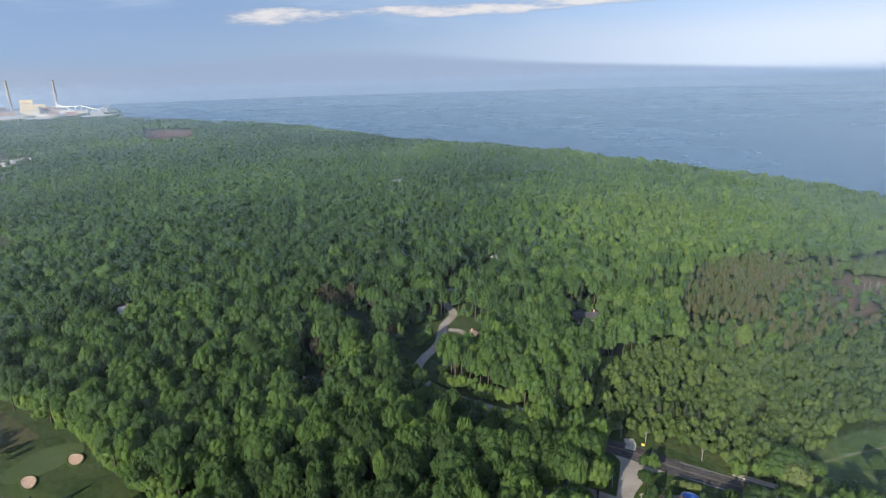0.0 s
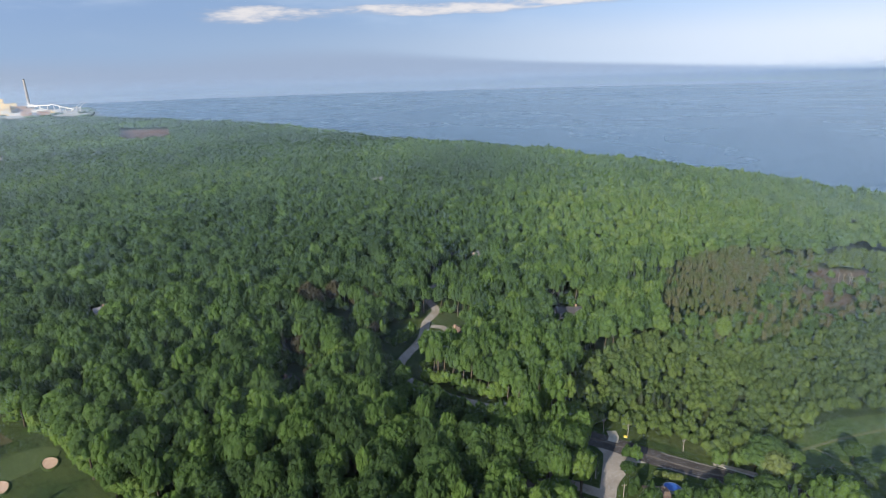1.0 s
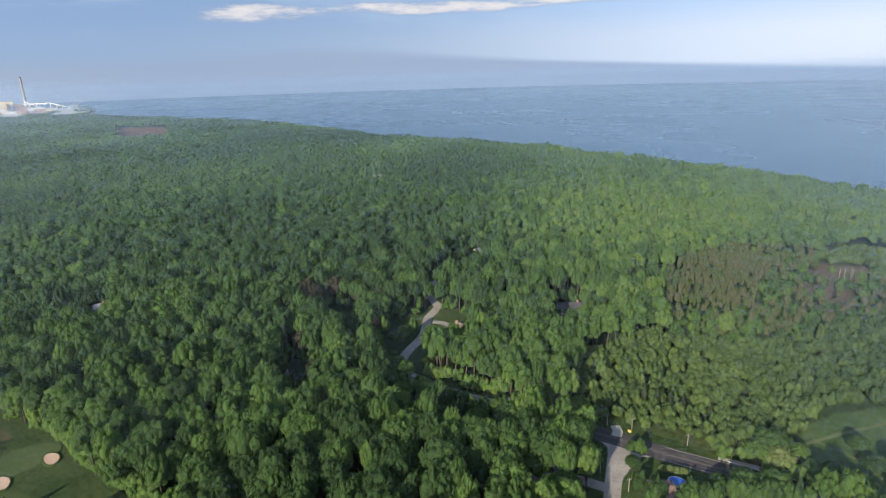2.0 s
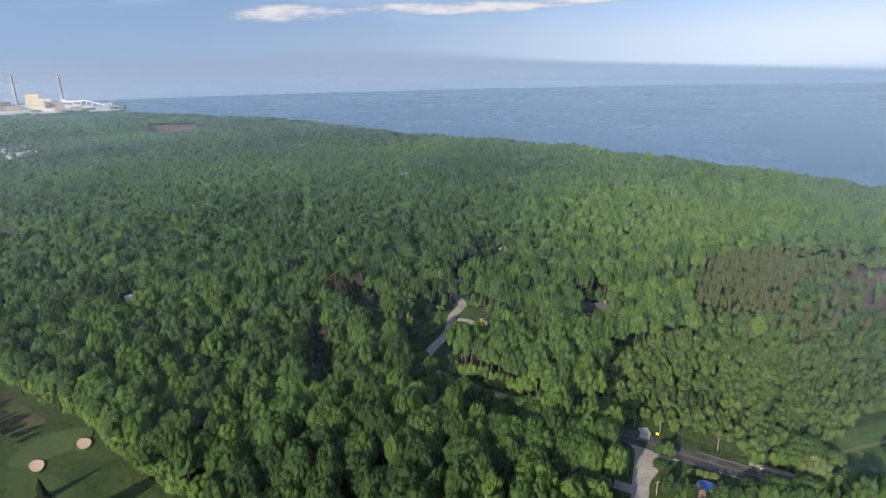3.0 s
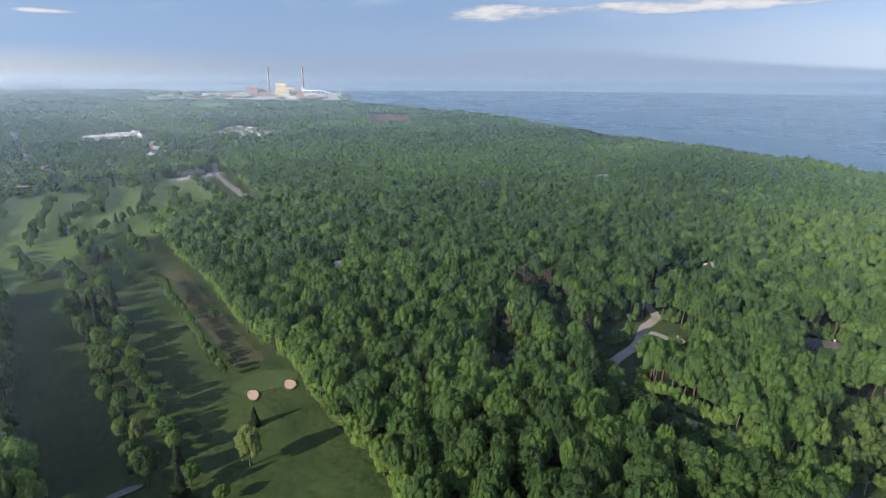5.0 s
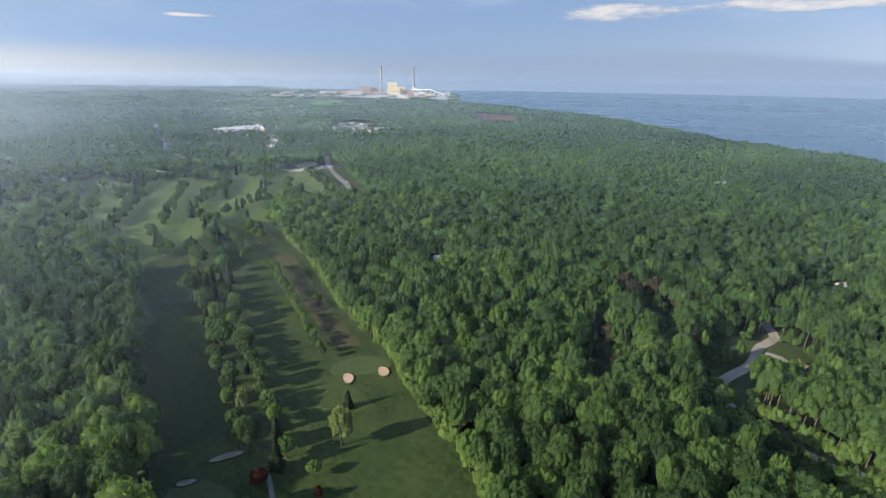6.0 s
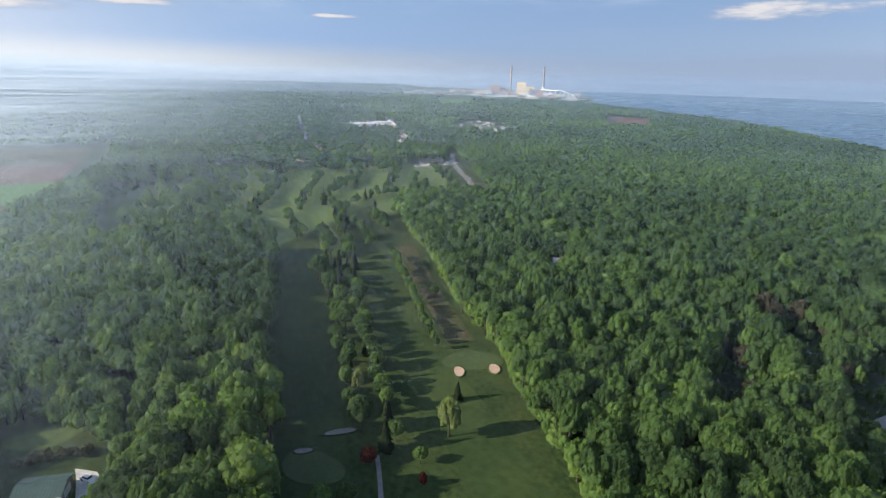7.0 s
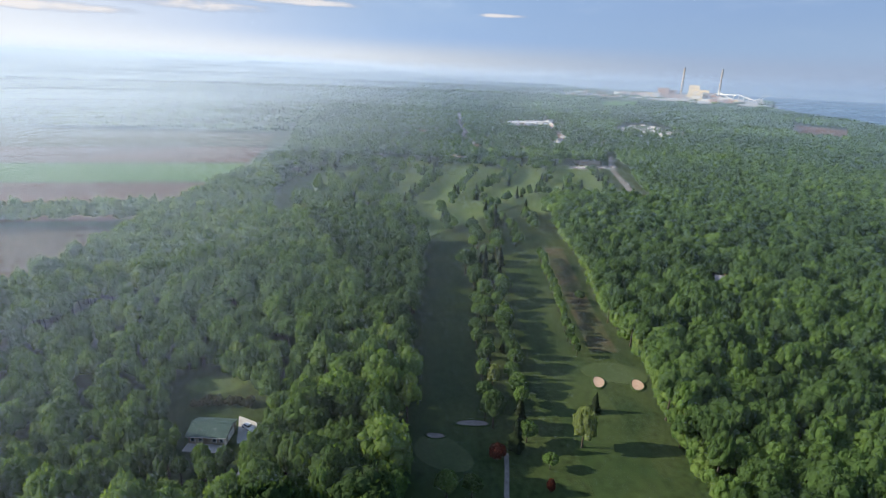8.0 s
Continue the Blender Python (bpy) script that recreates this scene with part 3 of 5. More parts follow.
def crown_of(seed, lobes, sub, leaves, rough=0.2, leaf=0.11):
    """A crown of leaf clumps, about 1 in radius and from 0 to 1 in height: verts and triangles."""
    rng = np.random.default_rng(seed)
    vs, fs, at, cs = [], [], 0, []
    for i in range(lobes):
        v, f = ICO[1 if i == 0 else sub]
        f = f[v[f].mean(1)[:, 2] > -0.5]
        if i == 0:
            c, r = np.array((0, 0, 0.46)), np.array((0.78, 0.78, 0.42))
        else:
            a = i * 2.39996 + rng.uniform(-0.3, 0.3)
            up = 1 - 1.35 * (i - 0.5) / (lobes - 1) + rng.uniform(-0.08, 0.08)
            flat = math.sqrt(max(0.05, 1 - min(1, abs(up)) ** 2))
            k = rng.uniform(0.66, 0.8) if lobes > 12 else rng.uniform(0.52, 0.78)
            c = np.array((math.cos(a) * flat * k, math.sin(a) * flat * k, 0.46 + 0.36 * up))
            s = rng.uniform(0.25, 0.34) if lobes > 12 else rng.uniform(0.32, 0.46)
            r = np.array((s, s, s * rng.uniform(0.55, 0.75)))
        cs.append((c, r))
        w = v * (1 + rng.normal(0, rough, (len(v), 1))) * r + c
        vs.append(w)
        fs.append(f + at)
        at += len(w)
    for i in range(leaves):
        c, r = cs[rng.integers(0, lobes)]
        d = rng.normal(0, 1, 3)
        d[2] = abs(d[2]) * 0.9 + 0.05 if rng.random() < 0.85 else d[2]
        d /= np.linalg.norm(d)
        p = c + d * r * rng.uniform(0.98, 1.22)
        side = np.cross(d + rng.normal(0, 0.6, 3), rng.normal(0, 1, 3))
        side /= np.linalg.norm(side) + 1e-6
        up = np.cross(side, d)
        k = leaf * rng.uniform(0.6, 1.4)
        vs.append(p + k * np.array((side, -0.6 * side + 0.9 * up, -0.6 * side - 0.9 * up)))
        fs.append(np.array([[at, at + 1, at + 2]]))
        at += 3
    return np.concatenate(vs), np.concatenate(fs)


def spire_of(seed, tiers, seg, rough=0.18):
    """A conifer's crown of drooping jagged tiers."""
    rng = np.random.default_rng(seed)
    vs, fs, at = [], [], 0
    for i in range(tiers):
        z0, z1 = i / tiers * 0.92, min(1.0, i / tiers * 0.92 + 1.9 / tiers)
        r = (1 - i / tiers) ** 0.85 * rng.uniform(0.88, 1.08) + 0.05
        a = np.arange(seg) / seg * math.tau + rng.uniform(0, 6)
        k = np.where(np.arange(seg) % 2 == 0, 1.0, 0.62) * (1 + rng.normal(0, rough, seg))
        w = np.stack([np.cos(a) * r * k, np.sin(a) * r * k, z0 + rng.normal(0, 0.012, seg)], 1)
        vs += [w, np.array([[0, 0, z1], [0, 0, z0 + 0.35 / tiers]])]
        for j in range(seg):
            fs.append([at + j, at + (j + 1) % seg, at + seg])
            fs.append([at + (j + 1) % seg, at + j, at + seg + 1])
        at += seg + 2
    return np.concatenate(vs), np.array(fs)


def trunk_of(seed, seg=6, limbs=5):
    """A tapered, slightly bent trunk of height 1 with limbs; radius about 0.02."""
    rng = np.random.default_rng(seed)
    vs, fs, at = [], [], 0

    def tube(pts, radii, n):
        nonlocal at
        for (p, r) in zip(pts, radii):
            a = np.arange(n) / n * math.tau
            vs.append(np.stack([p[0] + np.cos(a) * r, p[1] + np.sin(a) * r, np.full(n, p[2])], 1))
        for i in range(len(pts) - 1):
            for j in range(n):
                q, w = at + i * n + j, at + i * n + (j + 1) % n
                fs.extend([[q, w, w + n], [q, w + n, q + n]])
        at += n * len(pts)
    bend = rng.normal(0, 0.012, (4, 2))
    spine = [np.array((*bend[i] * (i > 0), z)) for i, z in enumerate((0, 0.25, 0.5, 0.78))]
    tube(spine, (0.026, 0.018, 0.013, 0.005), seg)
    for i in range(limbs):
        a, z = i * 2.4 + rng.uniform(0, 1), rng.uniform(0.28, 0.55)
        e = rng.uniform(0.12, 0.2)
        tube([np.array((0, 0, z)), np.array((math.cos(a) * e * 0.5, math.sin(a) * e * 0.5, z + 0.09)), np.array((math.cos(a) * e, math.sin(a) * e, z + 0.22))], (0.009, 0.006, 0.003), 4)
    return np.concatenate(vs), np.array(fs)


NEAR = [crown_of(100 + i, 30, 1, 560, 0.26, 0.075) for i in range(10)]
MID = [crown_of(200 + i, 17, 1, 240, 0.26, 0.085) for i in range(10)]
FAR = [crown_of(300 + i, 6, 1, 34, 0.2, 0.12) for i in range(10)]
FEW = [crown_of(350 + i, 4, 1, 18, 0.2, 0.15) for i in range(6)]
DOT = [crown_of(400 + i, 1, 1, 7, 0.2, 0.24) for i in range(10)]
for v, f in DOT:
    v[:, :2] *= 1.45
    v[:, 2] = (v[:, 2] - 0.48) * 1.25 + 0.48
TRUNKS = [trunk_of(500 + i) for i in range(4)]
SPIRES = [spire_of(600 + i, 9, 14) for i in range(4)]
THIN = [spire_of(700 + i, 5, 8, 0.3) for i in range(4)]


def woods(name, places, shapes, mat, label, seed, base=0.38, trunk=False, category="woods"):
    """Many crowns joined into one mesh. places: rows of x, y, height, radius, tone."""
    rng = np.random.default_rng(seed)
    vs, fs, ts, at = [], [], [], 0
    pick = rng.integers(0, len(shapes), len(places))
    for k, (v, f) in enumerate(shapes):
        rows = places[pick == k]
        if not len(rows):
            continue
        a = rng.uniform(0, math.tau, len(rows))
        sx = rows[:, 3] * rng.uniform(0.88, 1.14, len(rows))
        sy = rows[:, 3] * rng.uniform(0.88, 1.14, len(rows))
        c, s = np.cos(a)[:, None], np.sin(a)[:, None]
        x, y = v[None, :, 0] * sx[:, None], v[None, :, 1] * sy[:, None]
        zb = rows[:, 2] * base
        w = np.stack([rows[:, :1] + x * c - y * s, rows[:, 1:2] + x * s + y * c, zb[:, None] + v[None, :, 2] * (rows[:, 2] - zb)[:, None]], 2)
        vs.append(w.reshape(-1, 3))
        fs.append((f[None] + (at + np.arange(len(rows)) * len(v))[:, None, None]).reshape(-1, 3))
        ts.append(np.repeat(rows[:, 4], len(v)))
        at += len(rows) * len(v)
    ob = new(name, mesh_of(name, np.concatenate(vs), np.concatenate(fs), mat, np.concatenate(ts)))
    return tagged(ob, label, category, "", "stuff")


def trunks(name, places, label, seed):
    v, f = TRUNKS[0]
    v, f = v[:24], f[:36]
    k = len(v)
    w = np.stack([places[:, :1] + v[None, :, 0] * places[:, 2:3], places[:, 1:2] + v[None, :, 1] * places[:, 2:3], v[None, :, 2] * places[:, 2:3] * 0.9], 2).reshape(-1, 3)
    g = (f[None] + (np.arange(len(places)) * k)[:, None, None]).reshape(-1, 3)
    return tagged(new(name, mesh_of(name, w, g, BARK)), label, "tree trunks", "", "stuff")


def scatter(x0, y0, x1, y1, step, seed, jitter=0.42):
    rng = np.random.default_rng(seed)
    gx, gy = np.meshgrid(np.arange(x0, x1, step), np.arange(y0, y1, step * 0.9))
    gx = gx + (np.arange(gx.shape[0]) % 2)[:, None] * step / 2
    p = np.stack([gx.ravel(), gy.ravel()], 1)
    return p + rng.uniform(-jitter, jitter, p.shape) * step


def patches(px, py, scale, seed):
    """Smooth values of about -1 to 1 over the plan."""
    r = random.Random(seed)
    out = np.zeros(len(px))
    for i in range(7):
        a, k, ph = r.uniform(0, 6.28), scale * r.uniform(0.6, 1.8), r.uniform(0, 6.28)
        out += np.sin((px * math.cos(a) + py * math.sin(a)) * k + ph)
    return out / 3.5


WOOD_STRIPS = [((-412, -40), (-425, -120)), ((-425, -120), (-535, -600)), ((-1010, -250), (-900, 110))]


def wooded(p):
    """How thickly trees stand at each point, 0 to 1."""
    x, y = p[:, 0], p[:, 1]
    land = inside(x, y, [(q[0] - 4, q[1] - 4) for q in COAST] + ring)
    d = np.ones(len(x))
    d[inside(x, y, TOWN)] = 0.74
    far = np.hypot(x, y) > 1500
    d[far] = 0.8
    d[inside(x, y, FIELD_W)] = 0.0
    d[inside(x, y, FIELD_W) & (x < -1000)] = 0.3
    d[inside(x, y, [by_plant(*q) for q in ((250, -1050), (300, -480), (-700, -300), (-700, -700), (-100, -950))])] *= 0.12
    d[inside(x, y, [(-690, 640), (-800, 640), (-905, 715), (-840, 850), (-760, 790)])] *= 0.25
    for poly in (GOLF_NEAR, GOLF_FAR, MEADOW, PLANT_YARD, HOMES_YARD, BARE_FIELD, PLANT_FIELD, LOT, STORE_LOT):
        d[inside(x, y, poly)] = 0.0
    for pts in [q for q, _ in CLEARINGS] + OPEN:
        d[inside(x, y, pts)] = 0.0
    d[inside(x, y, [(142, 284), (146, 264), (165, 274), (188, 300), (202, 336), (178, 340), (154, 316)])] = 0.0
    d[near_line(x, y, ROAD_MAIN[:7], 6.5)] = 0.0
    d[near_line(x, y, ROAD_MAIN[6:9], 3.6)] = 0.0
    d[near_line(x, y, ROAD_MAIN[8:15], 5.0)] = 0.0
    d[near_line(x, y, ROAD_MAIN[14:], 3.4)] = 0.0
    d[near_line(x, y, ROAD_SIDE, 7.0)] = 0.0
    d[near_line(x, y, LOT_ROAD, 9.0)] = 0.0
    d[near_line(x, y, TOWN_ROAD, 6.0)] = 0.0
    d[near_line(x, y, TOWN_ROAD_B, 6.5)] = 0.0
    d[inside(x, y, PATCH)] = 0.0
    for a, b in WOOD_STRIPS:
        d[near_line(x, y, [a, b], 14)] = 0.9
    d[~land] = 0.0
    return d



def grow(x0, y0, x1, y1, step, seed, keep):
    p = scatter(x0, y0, x1, y1, step, seed)
    p = p[keep(p[:, 0], p[:, 1])]
    r = np.random.default_rng(seed + 1)
    return p[r.random(len(p)) < wooded(p)]


def dressed(p, seed, radius, height):
    r = np.random.default_rng(seed)
    n = len(p)
    big = patches(p[:, 0], p[:, 1], 0.03, 5)
    old = r.random(n) < 0.12
    rad = radius * r.uniform(0.76, 1.22, n) * (1 + 0.12 * big) * np.where(old, 1.4, 1.0)
    h = height * r.uniform(0.72, 1.14, n) * (1 + 0.10 * big) * np.where(old, 1.1, 1.0)
    # hazier light painted into the leaves: tone rises with distance and eastwards
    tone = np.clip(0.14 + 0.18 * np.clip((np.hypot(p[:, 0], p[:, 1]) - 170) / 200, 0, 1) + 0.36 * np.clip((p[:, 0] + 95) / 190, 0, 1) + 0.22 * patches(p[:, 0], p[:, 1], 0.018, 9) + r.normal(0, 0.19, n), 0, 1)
    # west wood's leaf colour lightened to stand in for sunward glare
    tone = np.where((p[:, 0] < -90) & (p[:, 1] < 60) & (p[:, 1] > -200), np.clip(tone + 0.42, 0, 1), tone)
    return np.column_stack([p, h, rad, tone])


def azimuth(x, y):
    return np.degrees(np.arctan2(y, x)) % 360


def seen_side(x, y):
    a = azimuth(x, y)
    return (a > 46) & (a < 212)


near_pts = grow(-360, -200, 260, 360, 6.1, 11, lambda x, y: (np.hypot(x, y) < 350) & (seen_side(x, y) | (np.hypot(x, y) < 80)))
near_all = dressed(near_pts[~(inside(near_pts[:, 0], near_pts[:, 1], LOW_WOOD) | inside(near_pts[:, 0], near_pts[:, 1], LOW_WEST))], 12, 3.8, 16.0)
low = inside(near_all[:, 0], near_all[:, 1], LOW_STRIP)
near_all[low, 2] *= 0.58
near_all[low, 3] *= 0.75
# the trees that stand as single things: the stretch of wood by the lane and the west wood by the house
own = (inside(near_all[:, 0], near_all[:, 1], [(-86, 118), (-60, 104), (22, 128), (18, 150), (-26, 180), (-70, 172)])
       | inside(near_all[:, 0], near_all[:, 1], [(-150, 24), (-138, 44), (-92, 24), (-100, 0), (-140, 4)]))
own_trees, rest = near_all[own][:290], near_all[~own]
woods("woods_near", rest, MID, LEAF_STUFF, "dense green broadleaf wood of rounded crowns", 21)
trunks("woods_trunks", rest, "grey-brown trunks under the wood's crowns", 22)
mid_pts = grow(-900, -700, 800, 900, 5.8, 13, lambda x, y: ~inside(x, y, LOW_WOOD) & ~inside(x, y, TOWN) & (np.hypot(x, y) >= 350) & (np.hypot(x, y) < 850) & seen_side(x, y))
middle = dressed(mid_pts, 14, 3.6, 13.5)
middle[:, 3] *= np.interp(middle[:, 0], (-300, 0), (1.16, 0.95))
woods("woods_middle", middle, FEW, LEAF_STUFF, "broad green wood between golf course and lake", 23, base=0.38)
town_pts = grow(-1420, 100, -540, 830, 8.6, 61, lambda x, y: inside(x, y, TOWN))
woods("town_trees", dressed(town_pts, 62, 4.3, 12.0), FEW, LEAF_STUFF, "dark green trees between the town's houses", 63, base=0.2)
far_pts = grow(-1500, -1500, 300, 1500, 9.0, 15, lambda x, y: (np.hypot(x, y) >= 850) & (np.hypot(x, y) < 1500) & seen_side(x, y) & ~inside(x, y, TOWN))
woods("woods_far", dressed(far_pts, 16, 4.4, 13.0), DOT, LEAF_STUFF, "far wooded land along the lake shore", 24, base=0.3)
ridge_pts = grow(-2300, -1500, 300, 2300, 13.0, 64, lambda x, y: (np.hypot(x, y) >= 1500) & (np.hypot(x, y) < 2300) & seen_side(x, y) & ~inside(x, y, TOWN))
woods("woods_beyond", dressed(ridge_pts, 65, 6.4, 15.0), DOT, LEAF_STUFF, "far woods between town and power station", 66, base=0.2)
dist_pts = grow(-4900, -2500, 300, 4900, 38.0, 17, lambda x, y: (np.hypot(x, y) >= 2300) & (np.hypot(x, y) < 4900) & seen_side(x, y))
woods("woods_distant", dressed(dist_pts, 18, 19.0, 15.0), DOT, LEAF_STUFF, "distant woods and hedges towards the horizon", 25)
back_pts = grow(-900, -900, 900, 900, 18.0, 19, lambda x, y: (np.hypot(x, y) < 800) & ~seen_side(x, y) & (np.hypot(x, y) >= 80))
woods("woods_behind", dressed(back_pts, 20, 9.0, 16.0), DOT, LEAF_STUFF, "continuing green wood", 26)
low_pts = grow(10, 130, 260, 380, 4.3, 51, lambda x, y: inside(x, y, LOW_WOOD))
thicket = dressed(low_pts, 52, 2.45, 6.4)
woods("low_wood", thicket, FAR, LEAF_THICKET, "thicket of low bushy green trees", 53, base=0.1)
west_pts = grow(-270, -100, -110, 40, 6.6, 54, lambda x, y: inside(x, y, LOW_WEST))
woods("young_west_wood", dressed(west_pts, 55, 3.2, 11.0), MID, LEAF_STUFF, "young light green trees round the house clearing", 56, base=0.14)
p = scatter(50, 200, 200, 370, 3.3, 31)
p = p[inside(p[:, 0], p[:, 1], PATCH)]
r = np.random.default_rng(35)
p = p[~inside(p[:, 0], p[:, 1], BARE_PATCH) | (r.random(len(p)) < 0.3)]
mixed = r.random(len(p)) < np.where(inside(p[:, 0], p[:, 1], [(70, 262), (92, 372), (146, 388), (140, 318), (112, 262)]), 0.06, 0.8)
woods("young_thin_wood", dressed(p[~mixed], 32, 1.35, 9.0), FAR, LEAF_LARCH, "stand of thin brownish young trees", 33, base=0.34)
scrub = dressed(p[mixed][::2], 36, 2.2, 5.5)
woods("scrub_wood", scrub, FAR, LEAF_STUFF, "low green scrub among the thin young trees", 37, base=0.06)


def tree_kind(name, crowns, mat, base, trunk_mesh):
    """Makers of single trees, with shared meshes: one crown mesh for each shape."""
    meshes = [mesh_of("crown", v, f, mat) for v, f in crowns]

    def plant(x, y, h, r, i, turn, label, group=""):
        root = new(name)
        root.location = (x, y, 0)
        root.rotation_euler = (0, 0, turn)
        c = new("crown", meshes[i % len(meshes)])
        c.parent, c.location, c.scale = root, (0, 0, h * base), (r, r * (0.9 + 0.05 * (i % 5)), h * (1 - base))
        t = new("trunk", trunk_mesh[i % len(trunk_mesh)])
        t.parent, t.scale = root, (h, h, h)
        return tagged(root, label, "tree", group)
    return plant


TRUNK_MESH = [mesh_of("trunk", v, f, BARK) for v, f in TRUNKS]
TRUNK_PALE = [mesh_of("trunk", v, f, PALEBARK) for v, f in TRUNKS]
broadleaf = tree_kind("broadleaf_tree", NEAR, LEAF_TREE, 0.38, TRUNK_MESH)
conifer = tree_kind("conifer_tree", SPIRES, LEAF_PINE, 0.06, TRUNK_MESH)
spruce = tree_kind("spruce_tree", SPIRES, LEAF_SPRUCE, 0.06, TRUNK_MESH)
pale_tree = tree_kind("pale_tree", NEAR[:3], LEAF_PALE, 0.2, TRUNK_MESH)
red_tree = tree_kind("red_tree", NEAR[3:5], LEAF_RED, 0.12, TRUNK_MESH)

for i, (x, y, h, r, tone) in enumerate(own_trees):
    broadleaf(x, y, h, r * 1.06, i, i * 1.7, "full green broadleaf tree in the dense wood", "trees of the wood")

# ---- golf course trees ----
golf = [(-136, 76, 12.5, 3.4), (-156, 93, 9, 2.6), (-141, 88, 9, 2.2), (-168, 100, 10, 3.0), (-171, 91, 11, 2.8), (-201, 106, 10, 3.2), (-193, 111, 9, 2.8),
        (-225, 127, 11, 3.6), (-223, 116, 12, 3.6), (-242, 120, 12, 4.0), (-261, 124, 14, 5.4), (-286, 155, 11, 4), (-326, 158, 12, 4.2), (-211, 160, 6, 2.6),
        (-114, 82, 5, 2.2), (-113, 51, 8, 3.0), (-111, 57, 7, 2.4), (-180, 96, 8, 2.6), (-212, 111, 9, 3), (-300, 150, 12, 4.5), (-312, 154, 12, 4.2), (-278, 145, 10, 3.6), (-235, 131, 9, 3)]
for i, (x, y, h, r) in enumerate(golf):
    broadleaf(x, y, h, r, i + 2, i * 2.1, "single green broadleaf tree between the fairways", "trees on the golf course")
for i, (x, y, h, r) in enumerate([(-124, 77, 12, 3.2), (-187, 109, 10, 2.4), (-251, 130, 13, 2.8), (-257, 138, 13, 2.8), (-268, 148, 14, 3.0), (-133, 111, 7.5, 2.2), (-262, 133, 13, 2.6),
                                  (-351, 188, 15, 3.4), (-331, 161, 13, 3), (-364, 220, 14, 3.4), (-246, 136, 11, 2.4), (-274, 142, 12, 2.6), (-178, 102, 8, 2)]):
    conifer(x, y, h, r, i, i * 1.3, "dark green conifer between the fairways", "conifers on the golf course")
rr = random.Random(21)
for a, b, n in (((-128, 82), (-262, 140), 26), ((-140, 76), (-300, 146), 26)):
    for i in range(n):
        k = (i + rr.uniform(-0.3, 0.3)) / n
        x, y = a[0] + (b[0] - a[0]) * k + rr.uniform(-1.5, 1.5), a[1] + (b[1] - a[1]) * k + rr.uniform(-1.5, 1.5)
        if rr.random() < 0.25:
            conifer(x, y, rr.uniform(7, 11), rr.uniform(1.8, 2.6), i, i, "dark green conifer between the fairways", "conifers on the golf course")
        else:
            broadleaf(x, y, rr.uniform(6, 10.5), rr.uniform(2.0, 3.2), i + 5, i * 1.4, "single green broadleaf tree between the fairways", "trees on the golf course")
for i in range(42):
    k = i / 41
    rr = random.Random(i)
    broadleaf(-167 - 106 * k + rr.uniform(-1, 1), 127 + 50 * k + rr.uniform(-1, 1), rr.uniform(4.5, 7) + 2 * k, rr.uniform(1.15, 1.8), i * 3, i, "small bushy tree in a row along the fairway", "row of small trees")
pale_tree(-119, 96, 13, 3.6, 0, 0.4, "pale yellow-green tree standing alone on the fairway")
red_tree(-122, 70, 5.6, 2.5, 0, 1.0, "dark red ornamental tree beside the cart path")
red_tree(-106, 77, 4.5, 1.2, 1, 2.0, "slim reddish young tree on the grass")
pale_tree(-156, 86, 9, 2.2, 1, 0.4, "sparse greyish tree between the fairways")
rows = [((-573, 236), (-458, 171)), ((-458, 171), (-430, 150)), ((-547, 266), (-406, 177)), ((-532, 354), (-430, 270)), ((-522, 294), (-465, 243)), ((-398, 208), (-431, 264)), ((-448, 329), (-390, 270)),
        ((-574, 163), (-478, 141)), ((-608, 222), (-573, 301)), ((-573, 301), (-560, 380)), ((-402, 303), (-361, 254)), ((-410, 211), (-300, 163)), ((-366, 220), (-330, 206)), ((-640, 190), (-560, 110)), ((-500, 110), (-430, 112)),
        ((-530, 400), (-450, 360)), ((-420, 150), (-350, 128)), ((-404, 168), (-340, 150)), ((-520, 215), (-440, 160)), ((-500, 262), (-420, 205)), ((-560, 320), (-470, 262)), ((-490, 345), (-415, 290)), ((-620, 200), (-540, 140)), ((-600, 260), (-530, 200)), ((-360, 200), (-300, 176)), ((-500, 60), (-560, 95)), ((-560, 90), (-625, 150)), ((-600, 250), (-604, 300)), ((-372, 240), (-400, 275))]
rr = random.Random(5)
grove = []
for k, (a, b) in enumerate(rows):
    n = int(math.dist(a, b) / 5.6)
    for i in range(n + 1):
        f = (i + rr.uniform(-0.3, 0.3)) / n
        x, y = a[0] + (b[0] - a[0]) * f + rr.uniform(-3, 3), a[1] + (b[1] - a[1]) * f + rr.uniform(-3, 3)
        if rr.random() < 0.22:
            conifer(x, y, rr.uniform(8, 13), rr.uniform(1.8, 2.8), i, i, "dark conifer in a row on the golf course", "far golf trees")
        else:
            grove.append((x, y, rr.uniform(5, 9.5), rr.uniform(2.0, 3.3), rr.uniform(0.1, 0.7)))
for cx, cy, n, w in ((-480, 118, 40, 30), (-440, 80, 40, 26), (-376, 118, 26, 20), (-388, 92, 24, 18), (-520, 152, 16, 22), (-585, 190, 26, 34), (-575, 300, 22, 18), (-600, 150, 20, 26), (-395, 285, 26, 18), (-560, 352, 18, 16), (-420, 128, 16, 22)):
    for i in range(n):
        grove.append((cx + rr.gauss(0, w * 0.6), cy + rr.gauss(0, w * 0.45), rr.uniform(8, 13), rr.uniform(3.0, 4.6), rr.uniform(0.1, 0.8)))
woods("golf_groves", np.array(grove), MID, LEAF_STUFF, "green trees in rows and groves on the far golf course", 47, base=0.16, category="trees")
trunks("golf_grove_trunks", np.array(grove), "grey-brown trunks of the golf course trees", 48)


